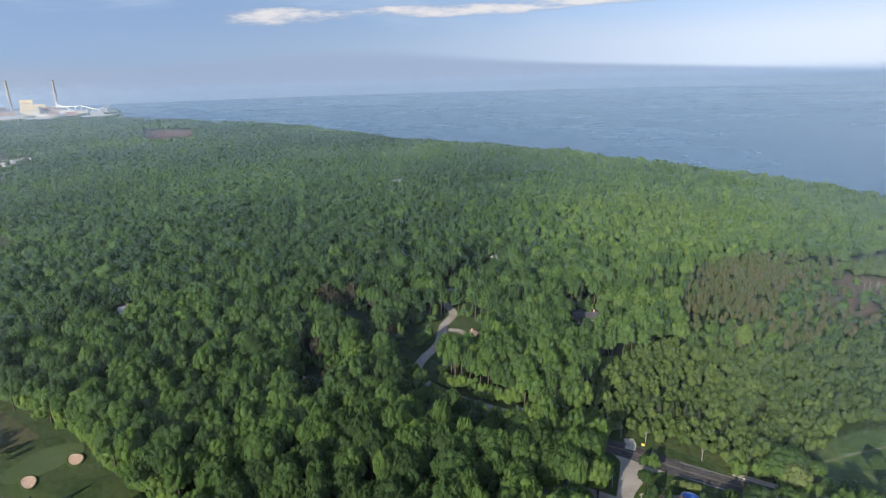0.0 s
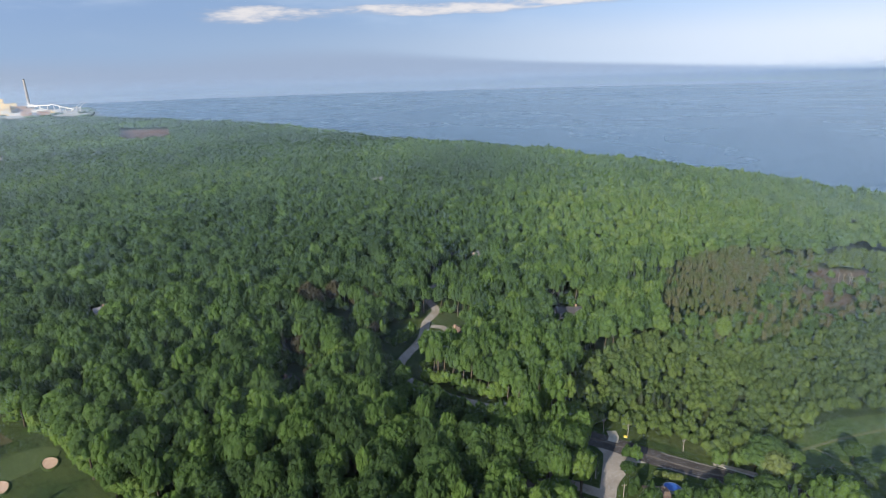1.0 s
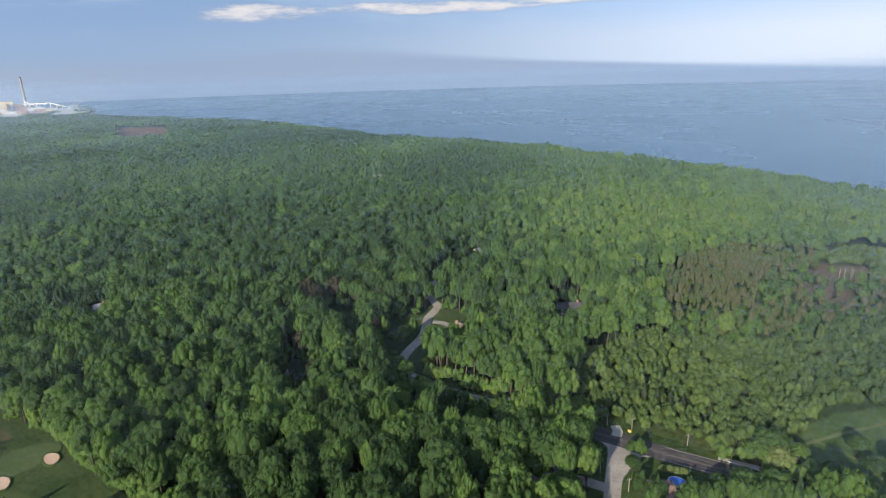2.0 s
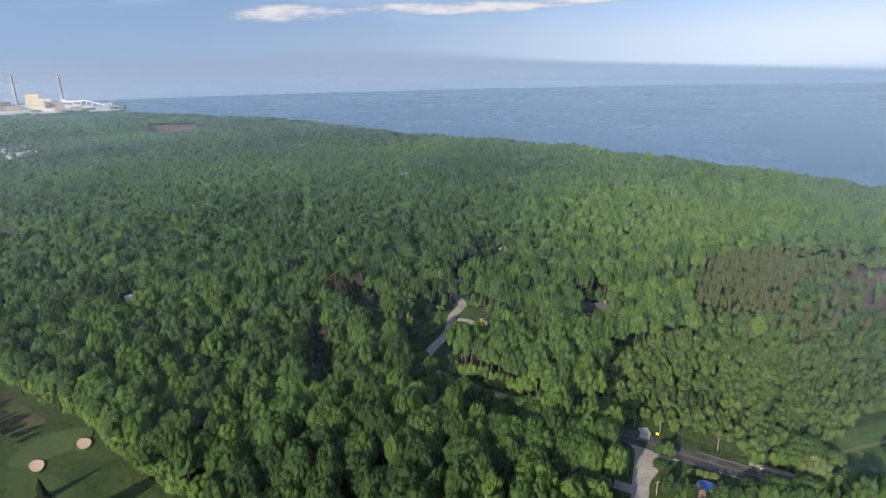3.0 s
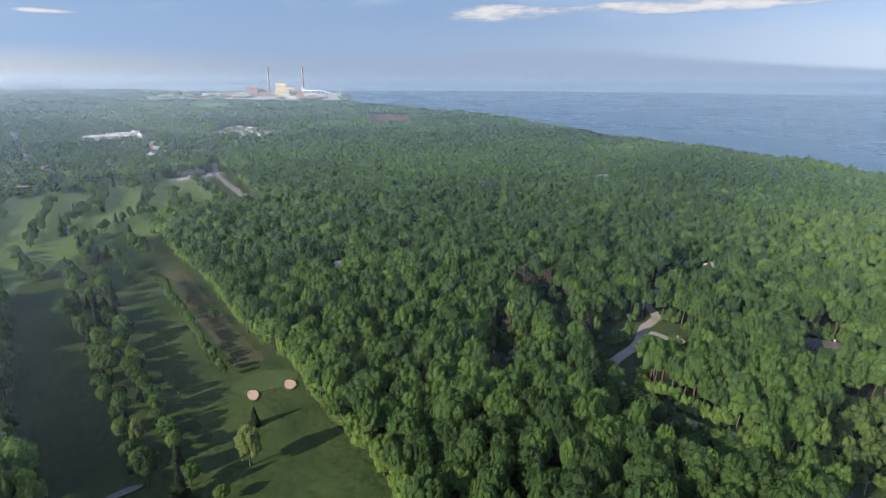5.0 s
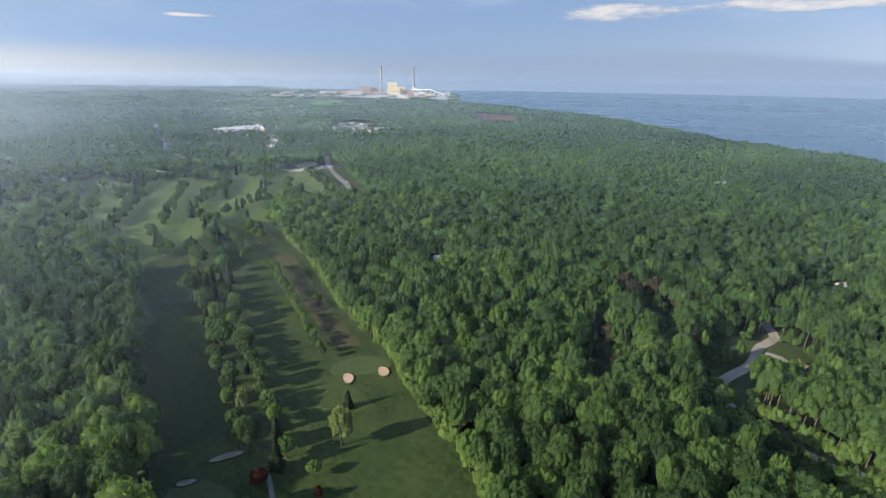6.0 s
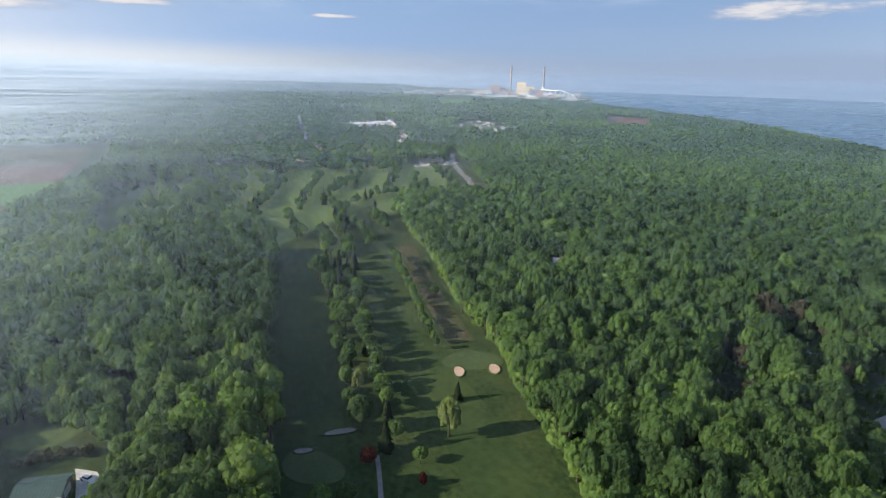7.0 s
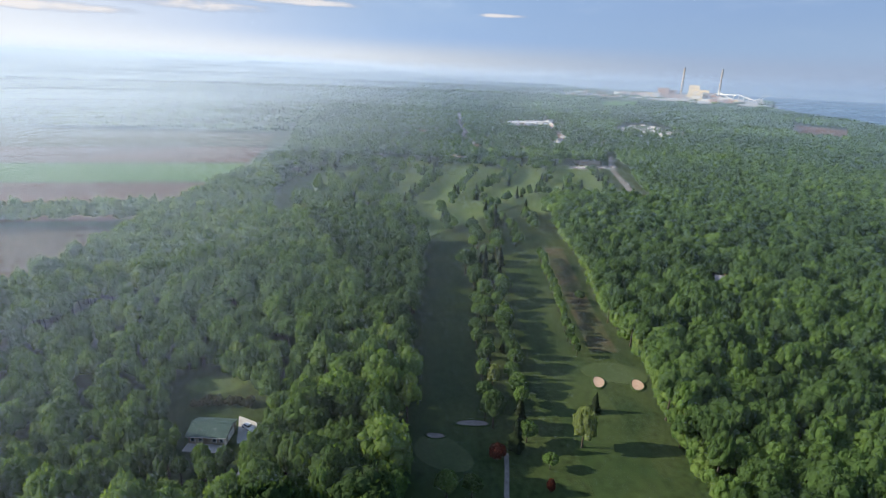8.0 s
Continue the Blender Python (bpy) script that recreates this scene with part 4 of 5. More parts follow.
# ---- brush and conifers of the wood ----
def fringe(name, pts, width, n, h, r, mat, label, seed):
    q = random.Random(seed)
    line = smooth_line(pts, 2.0)
    rows = []
    for i in range(n):
        x, y = line[q.randrange(len(line))]
        rows.append((x + q.uniform(-width, width), y + q.uniform(-width, width), h * q.uniform(0.6, 1.3), r * q.uniform(0.7, 1.3), q.uniform(0.6, 1.0)))
    return woods(name, np.array(rows), FAR, mat, label, seed, base=0.05, category="brush")


fringe("edge_brush", [(-59, 100), (-90, 117), (-116, 130), (-139, 142.5), (-173, 157), (-205, 170), (-256, 196), (-308, 217)], 2.0, 270, 6.5, 2.7, LEAF_STUFF, "bright green brush along the wood's edge", 41)
fringe("shore_brush", [(20, 865), (-97, 945), (-240, 1026), (-400, 1190)], 4, 60, 7, 4, LEAF_STUFF, "low brush along the top of the bluff", 42)
fringe("house_brush", [(-172, 9), (-174, 4), (-176, -1), (-177, -6)], 1.8, 40, 2.2, 1.1, LEAF_RUST, "reddish garden shrubs behind the house", 43)
fringe("road_brush", [(64, 156), (74, 152), (86, 147), (100, 141)], 2.0, 26, 5, 2.6, LEAF_STUFF, "brush beside the road", 44)
fringe("lane_brush", [(-30, 196), (-16, 190), (0, 184.5), (16, 177), (30, 172)], 1.6, 46, 6, 2.6, LEAF_STUFF, "brush along the lane below the trees", 57)
fringe("bend_brush", [(-30, 206), (-28, 222), (-22, 230)], 2.4, 22, 5, 2.2, LEAF_STUFF, "brush on the inside of the lane's bend", 58)
fringe("clearing_brush", [(-184, 12), (-201, 2), (-200, -16), (-170, -20)], 2.4, 34, 6, 2.4, LEAF_STUFF, "light brush round the house clearing", 59)
q = random.Random(71)
for pts in [p for p, what in CLEARINGS if what != "verge"] + OPEN[1:]:
    rows = []
    for (x0, y0), (x1, y1) in zip(pts, pts[1:] + pts[:1]):
        for i in range(max(1, int(math.dist((x0, y0), (x1, y1)) / 2.4))):
            k = q.random()
            rows.append((x0 + (x1 - x0) * k + q.uniform(-1.5, 1.5), y0 + (y1 - y0) * k + q.uniform(-1.5, 1.5), q.uniform(4, 9.5), q.uniform(1.5, 2.7), q.uniform(0.1, 0.7)))
    rows = np.array(rows)
    rows = rows[~near_line(rows[:, 0], rows[:, 1], ROAD_MAIN, 4.5) & ~near_line(rows[:, 0], rows[:, 1], ROAD_SIDE, 5.0) & ~inside(rows[:, 0], rows[:, 1], [(-168, 12), (-168, -12), (-140, -12), (-130, 0), (-140, 14)])]
    woods("clearing_edge_brush", rows, FAR, LEAF_STUFF, "leafy brush along the edge of a clearing", 72, base=0.05, category="brush")
rust = [(-96, 254, 15, 5.0), (-102, 262, 15, 5.4), (-90, 268, 14, 5), (-74, 262, 13, 5), (-66, 262, 12, 5), (-84, 206, 13, 4), (-60, 230, 10, 3.4), (-70, 182, 13, 4.4), (-52, 205, 9, 3), (-160, 236, 14, 5)]
woods("brown_leaved_trees", np.array([(*q, 0.5) for q in rust]), NEAR[:4], LEAF_RUST, "group of brown-leaved trees about the clearing", 45, base=0.3)
for i, (x, y, h, r) in enumerate([(48, 181, 9, 2.2), (52, 180, 10, 2.3), (56, 178, 9.5, 2.2), (60, 178, 8.5, 2.0), (45, 184, 9, 2.2), (-92, 206, 16, 3), (-86, 171, 16, 3.2), (-68, 196, 15, 3),
                                  (-62, 236, 14, 3), (-70, 244, 15, 3.2), (-106, 236, 16, 3.4), (-50, 176, 16, 3), (62, 290, 16, 3), (66, 300, 17, 3.2), (60, 282, 15, 3)]):
    spruce(x, y, h, r, i, i * 1.1, "tall grey-green spruce among the broadleaf trees", "spruces")
for i, (x, y, h, r) in enumerate([(38, 147, 4.5, 2.2), (105, 159, 7, 3), (104, 150, 6, 3), (87, 155, 6, 2.6), (79, 155, 10, 4.6), (75, 152, 8, 3.6), (112, 151, 8, 4), (92, 147, 6, 3), (66, 139, 8, 4), (60, 141, 5, 2.2), (74, 139, 8, 4),
                                  (-190, -20, 8, 2.4), (-176, -22, 9, 2.6), (-160, -22, 10, 3), (-150, -16, 9, 2.6), (-201, -8, 8, 2.2), (-202, -4, 9, 2.4), (-203, 0, 9, 2.4), (-202, 4, 10, 2.6), (-200, 9, 10, 2.6), (-180, 14, 10, 3), (-174, 16, 10, 3), (-141, -10, 8, 2.2), (-143, -5, 9, 2.3), (-140, 0.5, 9, 2.4), (-145, -13, 10, 2.6), (-136, -4, 10, 2.6), (-134, 6, 10, 2.8), (-149, 16, 11, 3.2), (-144, 13, 10, 3), (-168, 15, 11, 3.2), (-160, 16, 10, 3)]):
    broadleaf(x, y, h, r, i + 4, i * 2.7, "young green tree at the edge of a clearing", "clearing trees")
for i in range(4):
    pale_tree(46.5 + i * 1.9, 146.6 - 0.3 * i, 2.6, 1.25, i, i, "round grey-green garden shrub beside the pool", "garden shrubs")
pale_tree(79, 149, 9, 4, 2, 1.0, "greyish leafless-looking tree beside the road")


rr = random.Random(3)
for i in range(9):
    root = new("dead_snag")
    root.location = (179 + 2 * i + rr.uniform(-0.5, 0.5), 320 - 0.9 * i + rr.uniform(-1, 1), 0)
    t = new("trunk", TRUNK_PALE[i % len(TRUNK_PALE)])
    t.parent, t.scale = root, (6 + i % 3, 6 + i % 3, 7 + i % 3)
    tagged(root, "pale bare dead tree trunk in scrub", "dead tree", "dead trees")


# ---- buildings ----
def gable_roof(bm, w, d, z, rise, over=0.5, thick=0.22):
    """A pitched roof with its ridge along x, as a closed slab."""
    w, e = w / 2 + over, d / 2 + over
    drop = rise / (d / 2) * over
    top = [(-w, -e, z - drop), (w, -e, z - drop), (w, 0, z + rise), (-w, 0, z + rise), (w, e, z - drop), (-w, e, z - drop)]
    up = [bm.verts.new((x, y, q + thick)) for x, y, q in top]
    dn = [bm.verts.new((x, y, q)) for x, y, q in top]
    for f in ((0, 1, 2, 3), (3, 2, 4, 5)):
        bm.faces.new([up[i] for i in f])
        bm.faces.new([dn[i] for i in reversed(f)])
    for i, j in ((0, 1), (1, 2), (2, 4), (4, 5), (5, 3), (3, 0)):
        bm.faces.new((up[i], dn[i], dn[j], up[j]))
    return bm


def gable_walls(bm, w, d, h, rise):
    box(bm, -w / 2, -d / 2, 0, w / 2, d / 2, h)
    for s in (-1, 1):
        a = [bm.verts.new((s * w / 2 + k, y, z)) for k in (0, -s * 0.2) for y, z in ((-d / 2, h), (d / 2, h), (0, h + rise))]
        bm.faces.new(a[:3])
        bm.faces.new(a[5:2:-1])
        for i, j in ((0, 1), (1, 2), (2, 0)):
            bm.faces.new((a[i], a[j], a[j + 3], a[i + 3]))
    bmesh.ops.recalc_face_normals(bm, faces=bm.faces)
    return bm


def house(x, y, turn, w, d, h, rise, wall, roof, label, group="", windows=True, chimney=True):
    root = new("house")
    root.location, root.rotation_euler = (x, y, 0), (0, 0, turn)
    part("wall", gable_walls(bmesh.new(), w, d, h, rise), wall, root)
    r = part("roof", gable_roof(bmesh.new(), w, d, h, rise), roof, root)
    if chimney:
        part("chimney", box(bmesh.new(), w * 0.22, d * 0.1, h, w * 0.22 + 0.8, d * 0.1 + 0.8, h + rise + 1.0, 0.05), BRICKY, r, "brick chimney")
    if windows:
        part("door", box(bmesh.new(), -0.5, -d / 2 - 0.06, 0, 0.5, -d / 2 + 0.05, 2.1, 0.02), WOOD, root, "wooden front door")
        for k in (-0.32, 0.3):
            for s in (-1, 1):
                g = part("window", box(bmesh.new(), w * k - 0.7, s * d / 2 - 0.08, 0.95, w * k + 0.7, s * d / 2 + 0.08, 2.15, 0.03), WHITE, root)
                part("pane", box(bmesh.new(), w * k - 0.58, s * d / 2 - 0.1, 1.05, w * k + 0.58, s * d / 2 + 0.1, 2.05), GLASS, g)
    return tagged(root, label, "house", group)


# the house in the west wood
main = new("house")
main.scale = (0.8, 0.88, 0.9)
main.location, main.rotation_euler = (-159.3, -2.0, 0), (0, 0, radians(66))
part("wall", gable_walls(bmesh.new(), 13.2, 9.0, 3.2, 1.5), WOOD, main)
mroof = part("roof", gable_roof(bmesh.new(), 13.2, 9.0, 3.2, 1.5, 0.7), ROOF_GREEN, main, "green ribbed metal roof")
for i in range(15):
    bx = -7.0 + i * 1.0
    for s in (-1, 1):
        part("roof_rib", beam(bmesh.new(), (bx, s * 5.1, 3.25), (bx, 0.06 * s, 4.95), 0.07, 0.08), ROOF_GREEN, mroof)
part("ridge_cap", box(bmesh.new(), -7.3, -0.22, 4.88, 7.3, 0.22, 5.02, 0.04), ROOF_GREEN, mroof)
for vx, vy in ((2.2, -2.4), (-3.0, -2.8)):
    part("vent_pipe", cyl(bmesh.new(), vx, vy, 3.9, 4.6, 0.16, 0.14, 10), STEEL, mroof, "grey metal roof vent")
part("gutter", box(bmesh.new(), -7.3, -5.35, 2.86, 7.3, -5.2, 3.0, 0.03), WHITE, mroof, "white gutter along the eaves")
for k in (-5.0, -2.2, 2.6, 5.2):
    g = part("window", box(bmesh.new(), k - 0.8, -4.6, 0.9, k + 0.8, -4.44, 2.3, 0.03), WHITE, main)
    part("pane", box(bmesh.new(), k - 0.68, -4.63, 1.0, k + 0.68, -4.5, 2.2), GLASS, g)
part("door", box(bmesh.new(), -0.5, -4.58, 0, 0.5, -4.4, 2.1, 0.02), WOOD, main, "brown wooden door")
part("garage_door", box(bmesh.new(), 6.5, -2.4, 0, 6.68, 2.4, 2.3, 0.02), WHITE, main, "white garage door")
tagged(main, "low house with a green metal roof in a wood clearing", "house")
ter = new("terrace")
ter.scale = (0.8, 0.9, 1)
ter.location, ter.rotation_euler = (-154.0, -4.4, 0.05), (0, 0, radians(66))
for i in range(11):
    for j in range(3):
        part("slab", box(bmesh.new(), -7 + i * 1.3, -1.9 + j * 1.3, 0, -5.73 + i * 1.3, -0.63 + j * 1.3, 0.12, 0.02), CONCRETE, ter)
tagged(ter, "pale concrete slab terrace before the house", "terrace")


def car(x, y, turn, mat, label, group="parked cars"):
    root = new("car")
    root.location, root.rotation_euler = (x, y, 0.12), (0, 0, turn)
    bm = box(bmesh.new(), -2.2, -0.9, 0.35, 2.2, 0.9, 0.95, 0.16)
    body = part("body", bm, mat, root)
    bm = box(bmesh.new(), -1.5, -0.78, 0.93, 1.0, 0.78, 1.5, 0.12)
    for v in bm.verts:
        if v.co.z > 1.2:
            v.co.x = v.co.x * 0.72 - 0.05
            v.co.y *= 0.86
    part("cabin", bm, GLASS, root, "dark glazed cabin")
    part("car_roof", box(bmesh.new(), -1.1, -0.64, 1.49, 0.66, 0.64, 1.55, 0.03), mat, body)
    for sx in (-1.35, 1.35):
        for sy in (-0.82, 0.82):
            w = part("wheel", cyl(bmesh.new(), 0, 0, -0.11, 0.11, 0.34, 0.34, 14), RUBBER, root)
            w.location, w.rotation_euler = (sx, sy, 0.34), (radians(90), 0, 0)
    return tagged(root, label, "car", group)


cars = [car(-159.5, 7.6, 0.5, CARS[0], "white car parked on the gravel drive"), car(-155.2, 8.6, 0.3, CARS[1], "silver car parked beside the house")]


def cabinet(x, y, turn, mat, label, k=1.0):
    root = new("roadside_cabinet")
    root.location, root.rotation_euler, root.scale = (x, y, 0.1), (0, 0, turn), (k, k, k)
    b = part("body", box(bmesh.new(), -0.75, -0.4, 0.12, 0.75, 0.4, 0.85, 0.06), mat, root)
    part("lid", box(bmesh.new(), -0.8, -0.45, 0.85, 0.8, 0.45, 0.93, 0.02), mat, b)
    part("plinth", box(bmesh.new(), -0.7, -0.36, -0.1, 0.7, 0.36, 0.12), CONCRETE, root)
    return tagged(root, label, "utility cabinet", "roadside cabinets")


cabinet(40.6, 165.8, radians(-28), YELLOW, "small yellow utility cabinet beside the road", 0.7)
cabinet(1.6, 181.6, radians(-24), WHITE, "small white utility cabinet beside the lane", 0.9)
car(-84, 190, 1.0, CARS[0], "white car half hidden under trees")
car(-78, 192, 0.6, CARS[1], "silver car half hidden under trees")
car(-62, 219, 0.3, CARS[0], "white van parked in the shaded yard")
car(-66, 216, 1.3, CARS[1], "silver car in the shaded yard")
rr = random.Random(9)
for i in range(24):
    k = i / 23
    copy_thing(cars[i % 2], pose(-552 + rr.uniform(-8, 8) + 6 * k, 390 + 58 * k, 0.14, 0, 0, rr.choice((20, 110))))
for i in range(6):
    copy_thing(cars[i % 2], pose(-396 - 14 * i, 356 + 8.2 * i + rr.uniform(-1, 1), 0.14, 0, 0, 150))

house(-64, 214, 0.5, 11, 8, 2.8, 1.6, BEIGE, ROOF_BROWN, "brown-roofed house under the trees")
house(-84, 184, 1.1, 11, 7, 2.8, 1.6, BEIGE, ROOF_DARK, "dark-roofed house hidden in the wood")
house(-205, 243, 0.8, 5.5, 4.5, 5.5, 1.4, WHITE, ROOF_GREY, "grey-roofed house rising among trees")
house(-108, 250, 0.2, 11, 8, 2.8, 1.6, WHITE, ROOF_GREY, "pale house by a shaded yard")
house(-22.0, 240.0, 2.4, 5, 4, 2.2, 1.0, WOOD, ROOF_BROWN, "small brown-roofed house at the lane's bend")
house(30, 264, 0.1, 13, 8, 2.8, 1.8, BEIGE, ROOF_DARK, "dark-roofed house in a forest gap")
house(-20, 358, 0.9, 9, 6, 2.6, 1.4, BEIGE, ROOF_GREY, "pale-roofed house deep in the wood")
house(22, 226, 0.4, 3.0, 2.4, 6.0, 0.8, WHITE, ROOF_GREY, "small white shed among the trees", windows=False, chimney=False)
house(44, 136.2, 0.05, 5.6, 6.5, 2.6, 1.1, BEIGE, ROOF_BROWN, "beige-roofed house beside the pool")
house(12, 140, 0.3, 10, 7, 2.8, 1.4, BEIGE, ROOF_GREY, "grey-roofed house under trees by the side road")
for i, (x, y, t) in enumerate([(-33, 722, 0.5), (-44, 612, 0.3), (-147, 596, 0.9), (-28, 715, 1.2), (-714, 809, 0.4), (-521, 727, 0.3), (-700, 815, 1.0), (-20, 735, 0.2)]):
    house(x, y, t, 13, 9, 8.0, 3, WHITE, ROOF_GREY, "pale house showing above the far wood", "houses in the wood", False, False)

# above-ground pool
pool = new("swimming_pool")
pool.location, pool.rotation_euler, pool.scale = (49.5, 142, 0.05), (0, 0, -0.4), (0.95, 0.72, 0.8)
part("pool_wall", cyl(bmesh.new(), 0, 0, 0, 1.15, 2.5, 2.5, 32), WHITE, pool)
part("rim", cyl(bmesh.new(), 0, 0, 1.13, 1.25, 2.62, 2.62, 32), STEEL, pool, "grey metal rim")
part("cover", cyl(bmesh.new(), 0, 0, 1.24, 1.30, 2.42, 2.35, 32), POOLBLUE, pool, "bright blue pool cover")
tagged(pool, "oval above-ground pool with a blue cover", "swimming pool")


def pole(x, y, h, turn, label="wooden utility pole beside the road"):
    root = new("utility_pole")
    root.location, root.rotation_euler = (x, y, 0), (0, 0, turn)
    part("post", cyl(bmesh.new(), 0, 0, 0, h, 0.12, 0.09, 8), PALEBARK, root)
    part("crossarm", box(bmesh.new(), -0.7, -0.06, h - 0.5, 0.7, 0.06, h - 0.36, 0.02), WOOD, root)
    for k in (-0.6, 0.6):
        part("insulator", cyl(bmesh.new(), k, 0, h - 0.36, h - 0.16, 0.07, 0.05, 6), CONCRETE, root)
    return tagged(root, label, "utility pole", "utility poles")


for x, y in ((34, 169), (41.5, 167), (57, 160), (0, 185.5), (28.6, 145), (35.4, 137.6), (95, 151), (-14, 186.5)):
    pole(x, y, 4.4, 0.4)

rail = new("guard_rail")
rail.location = (0, 0, 0.06)
for i in range(8):
    a, b = Vector((67, 152.6, 0)), Vector((84, 145.4, 0))
    p = a.lerp(b, i / 7)
    part("post", box(bmesh.new(), p.x - 0.1, p.y - 0.1, 0, p.x + 0.1, p.y + 0.1, 0.75, 0.02), WOOD, rail)
part("rail", beam(bmesh.new(), (66.5, 152.55, 0.62), (84.5, 144.95, 0.62), 0.09, 0.34), STEEL, rail, "pale steel rail")
tagged(rail, "pale steel guard rail along the road", "guard rail")

# ---- town ----
styles = [(WHITE, ROOF_GREY), (BEIGE, ROOF_BROWN), (WHITE, ROOF_DARK), (BRICKY, ROOF_GREY)]
kinds = [house(-700, 300 + 40 * i, 0.4, 13, 9, 4.5, 3.0, *styles[i], ("white house with a grey roof on the town's edge", "beige house with a brown roof in town",
         "white house with a dark roof in town", "brick house with a grey roof in town")[i], "houses of the town", False, True) for i in range(4)]
rr = random.Random(12)
for i in range(170):
    k = rr.uniform(0, 1)
    x, y = -640 - 620 * k + rr.uniform(-20, 20), 345 + 150 * k + rr.uniform(-170, 250)
    copy_thing(kinds[i % 4], pose(x, y, 0, 0, 0, rr.choice((20, 110)) + rr.uniform(-6, 6)))
home = house(-905, 790, 0.3, 11, 4.2, 3.0, 0.8, WHITE, ROOF_GREY, "white mobile home in rows", "mobile homes", False, False)
home.children[1].data.materials[0] = WHITE
for i in range(9):
    for j in range(9):
        a, b = i / 8, j / 8
        x = -800 * (1 - a) * (1 - b) - 905 * a * (1 - b) - 1030 * a * b - 860 * (1 - a) * b
        y = 735 * (1 - a) * (1 - b) + 722 * a * (1 - b) + 900 * a * b + 850 * (1 - a) * b
        if (i, j) != (4, 4) and rr.random() < 0.72:
            copy_thing(home, pose(x + rr.uniform(-4, 4), y + rr.uniform(-4, 4), 0, 0, 0, rr.uniform(10, 40)))


hedges = []
for i in range(80):
    a, b = rr.random(), rr.random()
    hedges.append((-800 * (1 - a) * (1 - b) - 905 * a * (1 - b) - 1030 * a * b - 860 * (1 - a) * b, 735 * (1 - a) * (1 - b) + 722 * a * (1 - b) + 900 * a * b + 850 * (1 - a) * b, rr.uniform(5, 8.5), rr.uniform(2, 3.2), rr.uniform(0.0, 0.5)))
woods("home_park_trees", np.array(hedges), FEW, LEAF_STUFF, "small trees between the mobile homes", 67, base=0.1, category="trees")


def hall(name, x, y, turn, w, d, h, mat, label, category, roof=None):
    """A flat-roofed building with a parapet, a roof deck and rooftop units."""
    root = new(name)
    root.location, root.rotation_euler = (x, y, 0), (0, 0, turn)
    part("wall", box(bmesh.new(), -w / 2, -d / 2, 0, w / 2, d / 2, h, 0.1), mat, root)
    part("roof", box(bmesh.new(), -w / 2 + 0.6, -d / 2 + 0.6, h, w / 2 - 0.6, d / 2 - 0.6, h + 0.25), roof or CONCRETE, root)
    for i in range(3):
        part("roof_unit", box(bmesh.new(), -w * 0.3 + i * w * 0.25, -1.5, h + 0.2, -w * 0.3 + i * w * 0.25 + 3, 1.5, h + 1.8, 0.1), STEEL, root)
    return tagged(root, label, category)


hall("store", -1010, 585, 1.15, 62, 40, 7, WHITE, "long white flat-roofed store", "store", WHITE)
hall("store", -1035, 650, 1.15, 46, 26, 6, WHITE, "white flat-roofed store annex", "store", WHITE)
hall("clubhouse", -568, 425, 1.35, 26, 12, 4.5, BEIGE, "beige clubhouse beside the car park", "clubhouse")
hall("warehouse", -960, 640, 0.4, 40, 18, 6, BRICKY, "reddish low warehouse in town", "warehouse")
hall("school", -900, 330, 0.4, 50, 20, 7, BRICKY, "reddish flat-roofed school among trees", "school")
for u, v, w in ((-760, -480, 120), (-560, -300, 160), (-900, -250, 90)):
    x, y = by_plant(u, v)
    hall("industrial_hall", x, y, radians(44), w, 40, 9, WHITE, "white industrial hall far off", "hall", WHITE)

# ---- power station ----
FACE = radians(44.1)


def works(name, u, v, w, d, h, mat, label, z=0.0, bands=0):
    """One block of the power station, its long side to the south-west; bands of dark louvres as parts."""
    x, y = by_plant(u, v)
    root = new(name)
    root.location, root.rotation_euler = (x, y, z), (0, 0, FACE)
    body = part("body", box(bmesh.new(), -w / 2, -d / 2, 0, w / 2, d / 2, h, 0.4), mat, root)
    part("parapet", box(bmesh.new(), -w / 2 - 0.4, -d / 2 - 0.4, h - 1.5, w / 2 + 0.4, d / 2 + 0.4, h + 0.6), mat, root)
    for i in range(bands):
        q = h * (i + 1) / (bands + 1)
        part("louvre_band", box(bmesh.new(), -w * 0.42, -d / 2 - 0.5, q, w * 0.42, -d / 2 + 0.3, q + h * 0.05), ROOF_GREY, body)
    return tagged(root, label, "power station building", "power station")


works("boiler_house", -30, 20, 52, 60, 66, CREAM, "tall cream boiler house of the power station", bands=3)
works("boiler_house", 20, 10, 46, 55, 44, CREAM, "lower cream block of the power station", bands=2)
works("turbine_hall", -22, -40, 74, 50, 36, CREAM, "long cream turbine hall of the station", bands=1)
works("coal_bunker", 56, 0, 40, 40, 30, BRICKY, "stepped reddish bunker block")
works("coal_bunker", 84, -10, 40, 36, 20, BRICKY, "lower reddish bunker block")
works("filter_house", -150, 10, 70, 60, 36, BRICKY, "reddish filter house at the chimney's foot", bands=2)
works("filter_house", -180, -30, 60, 40, 48, BRICKY, "reddish gabled filter block")
works("workshop", -235, -60, 70, 40, 22, BEIGE, "beige workshop of the power station", bands=1)
works("workshop", -300, -20, 60, 50, 18, BRICKY, "reddish store of the power station")
works("switch_house", -110, -90, 60, 40, 20, BRICKY, "low reddish switch house of the station", bands=1)
works("long_shed", 70, -330, 130, 24, 10, WHITE, "long low white shed before the station")
works("long_shed", 20, -300, 90, 20, 9, CREAM, "low cream shed before the station")
works("long_shed", 150, -300, 40, 26, 14, CREAM, "small cream shed before the station")
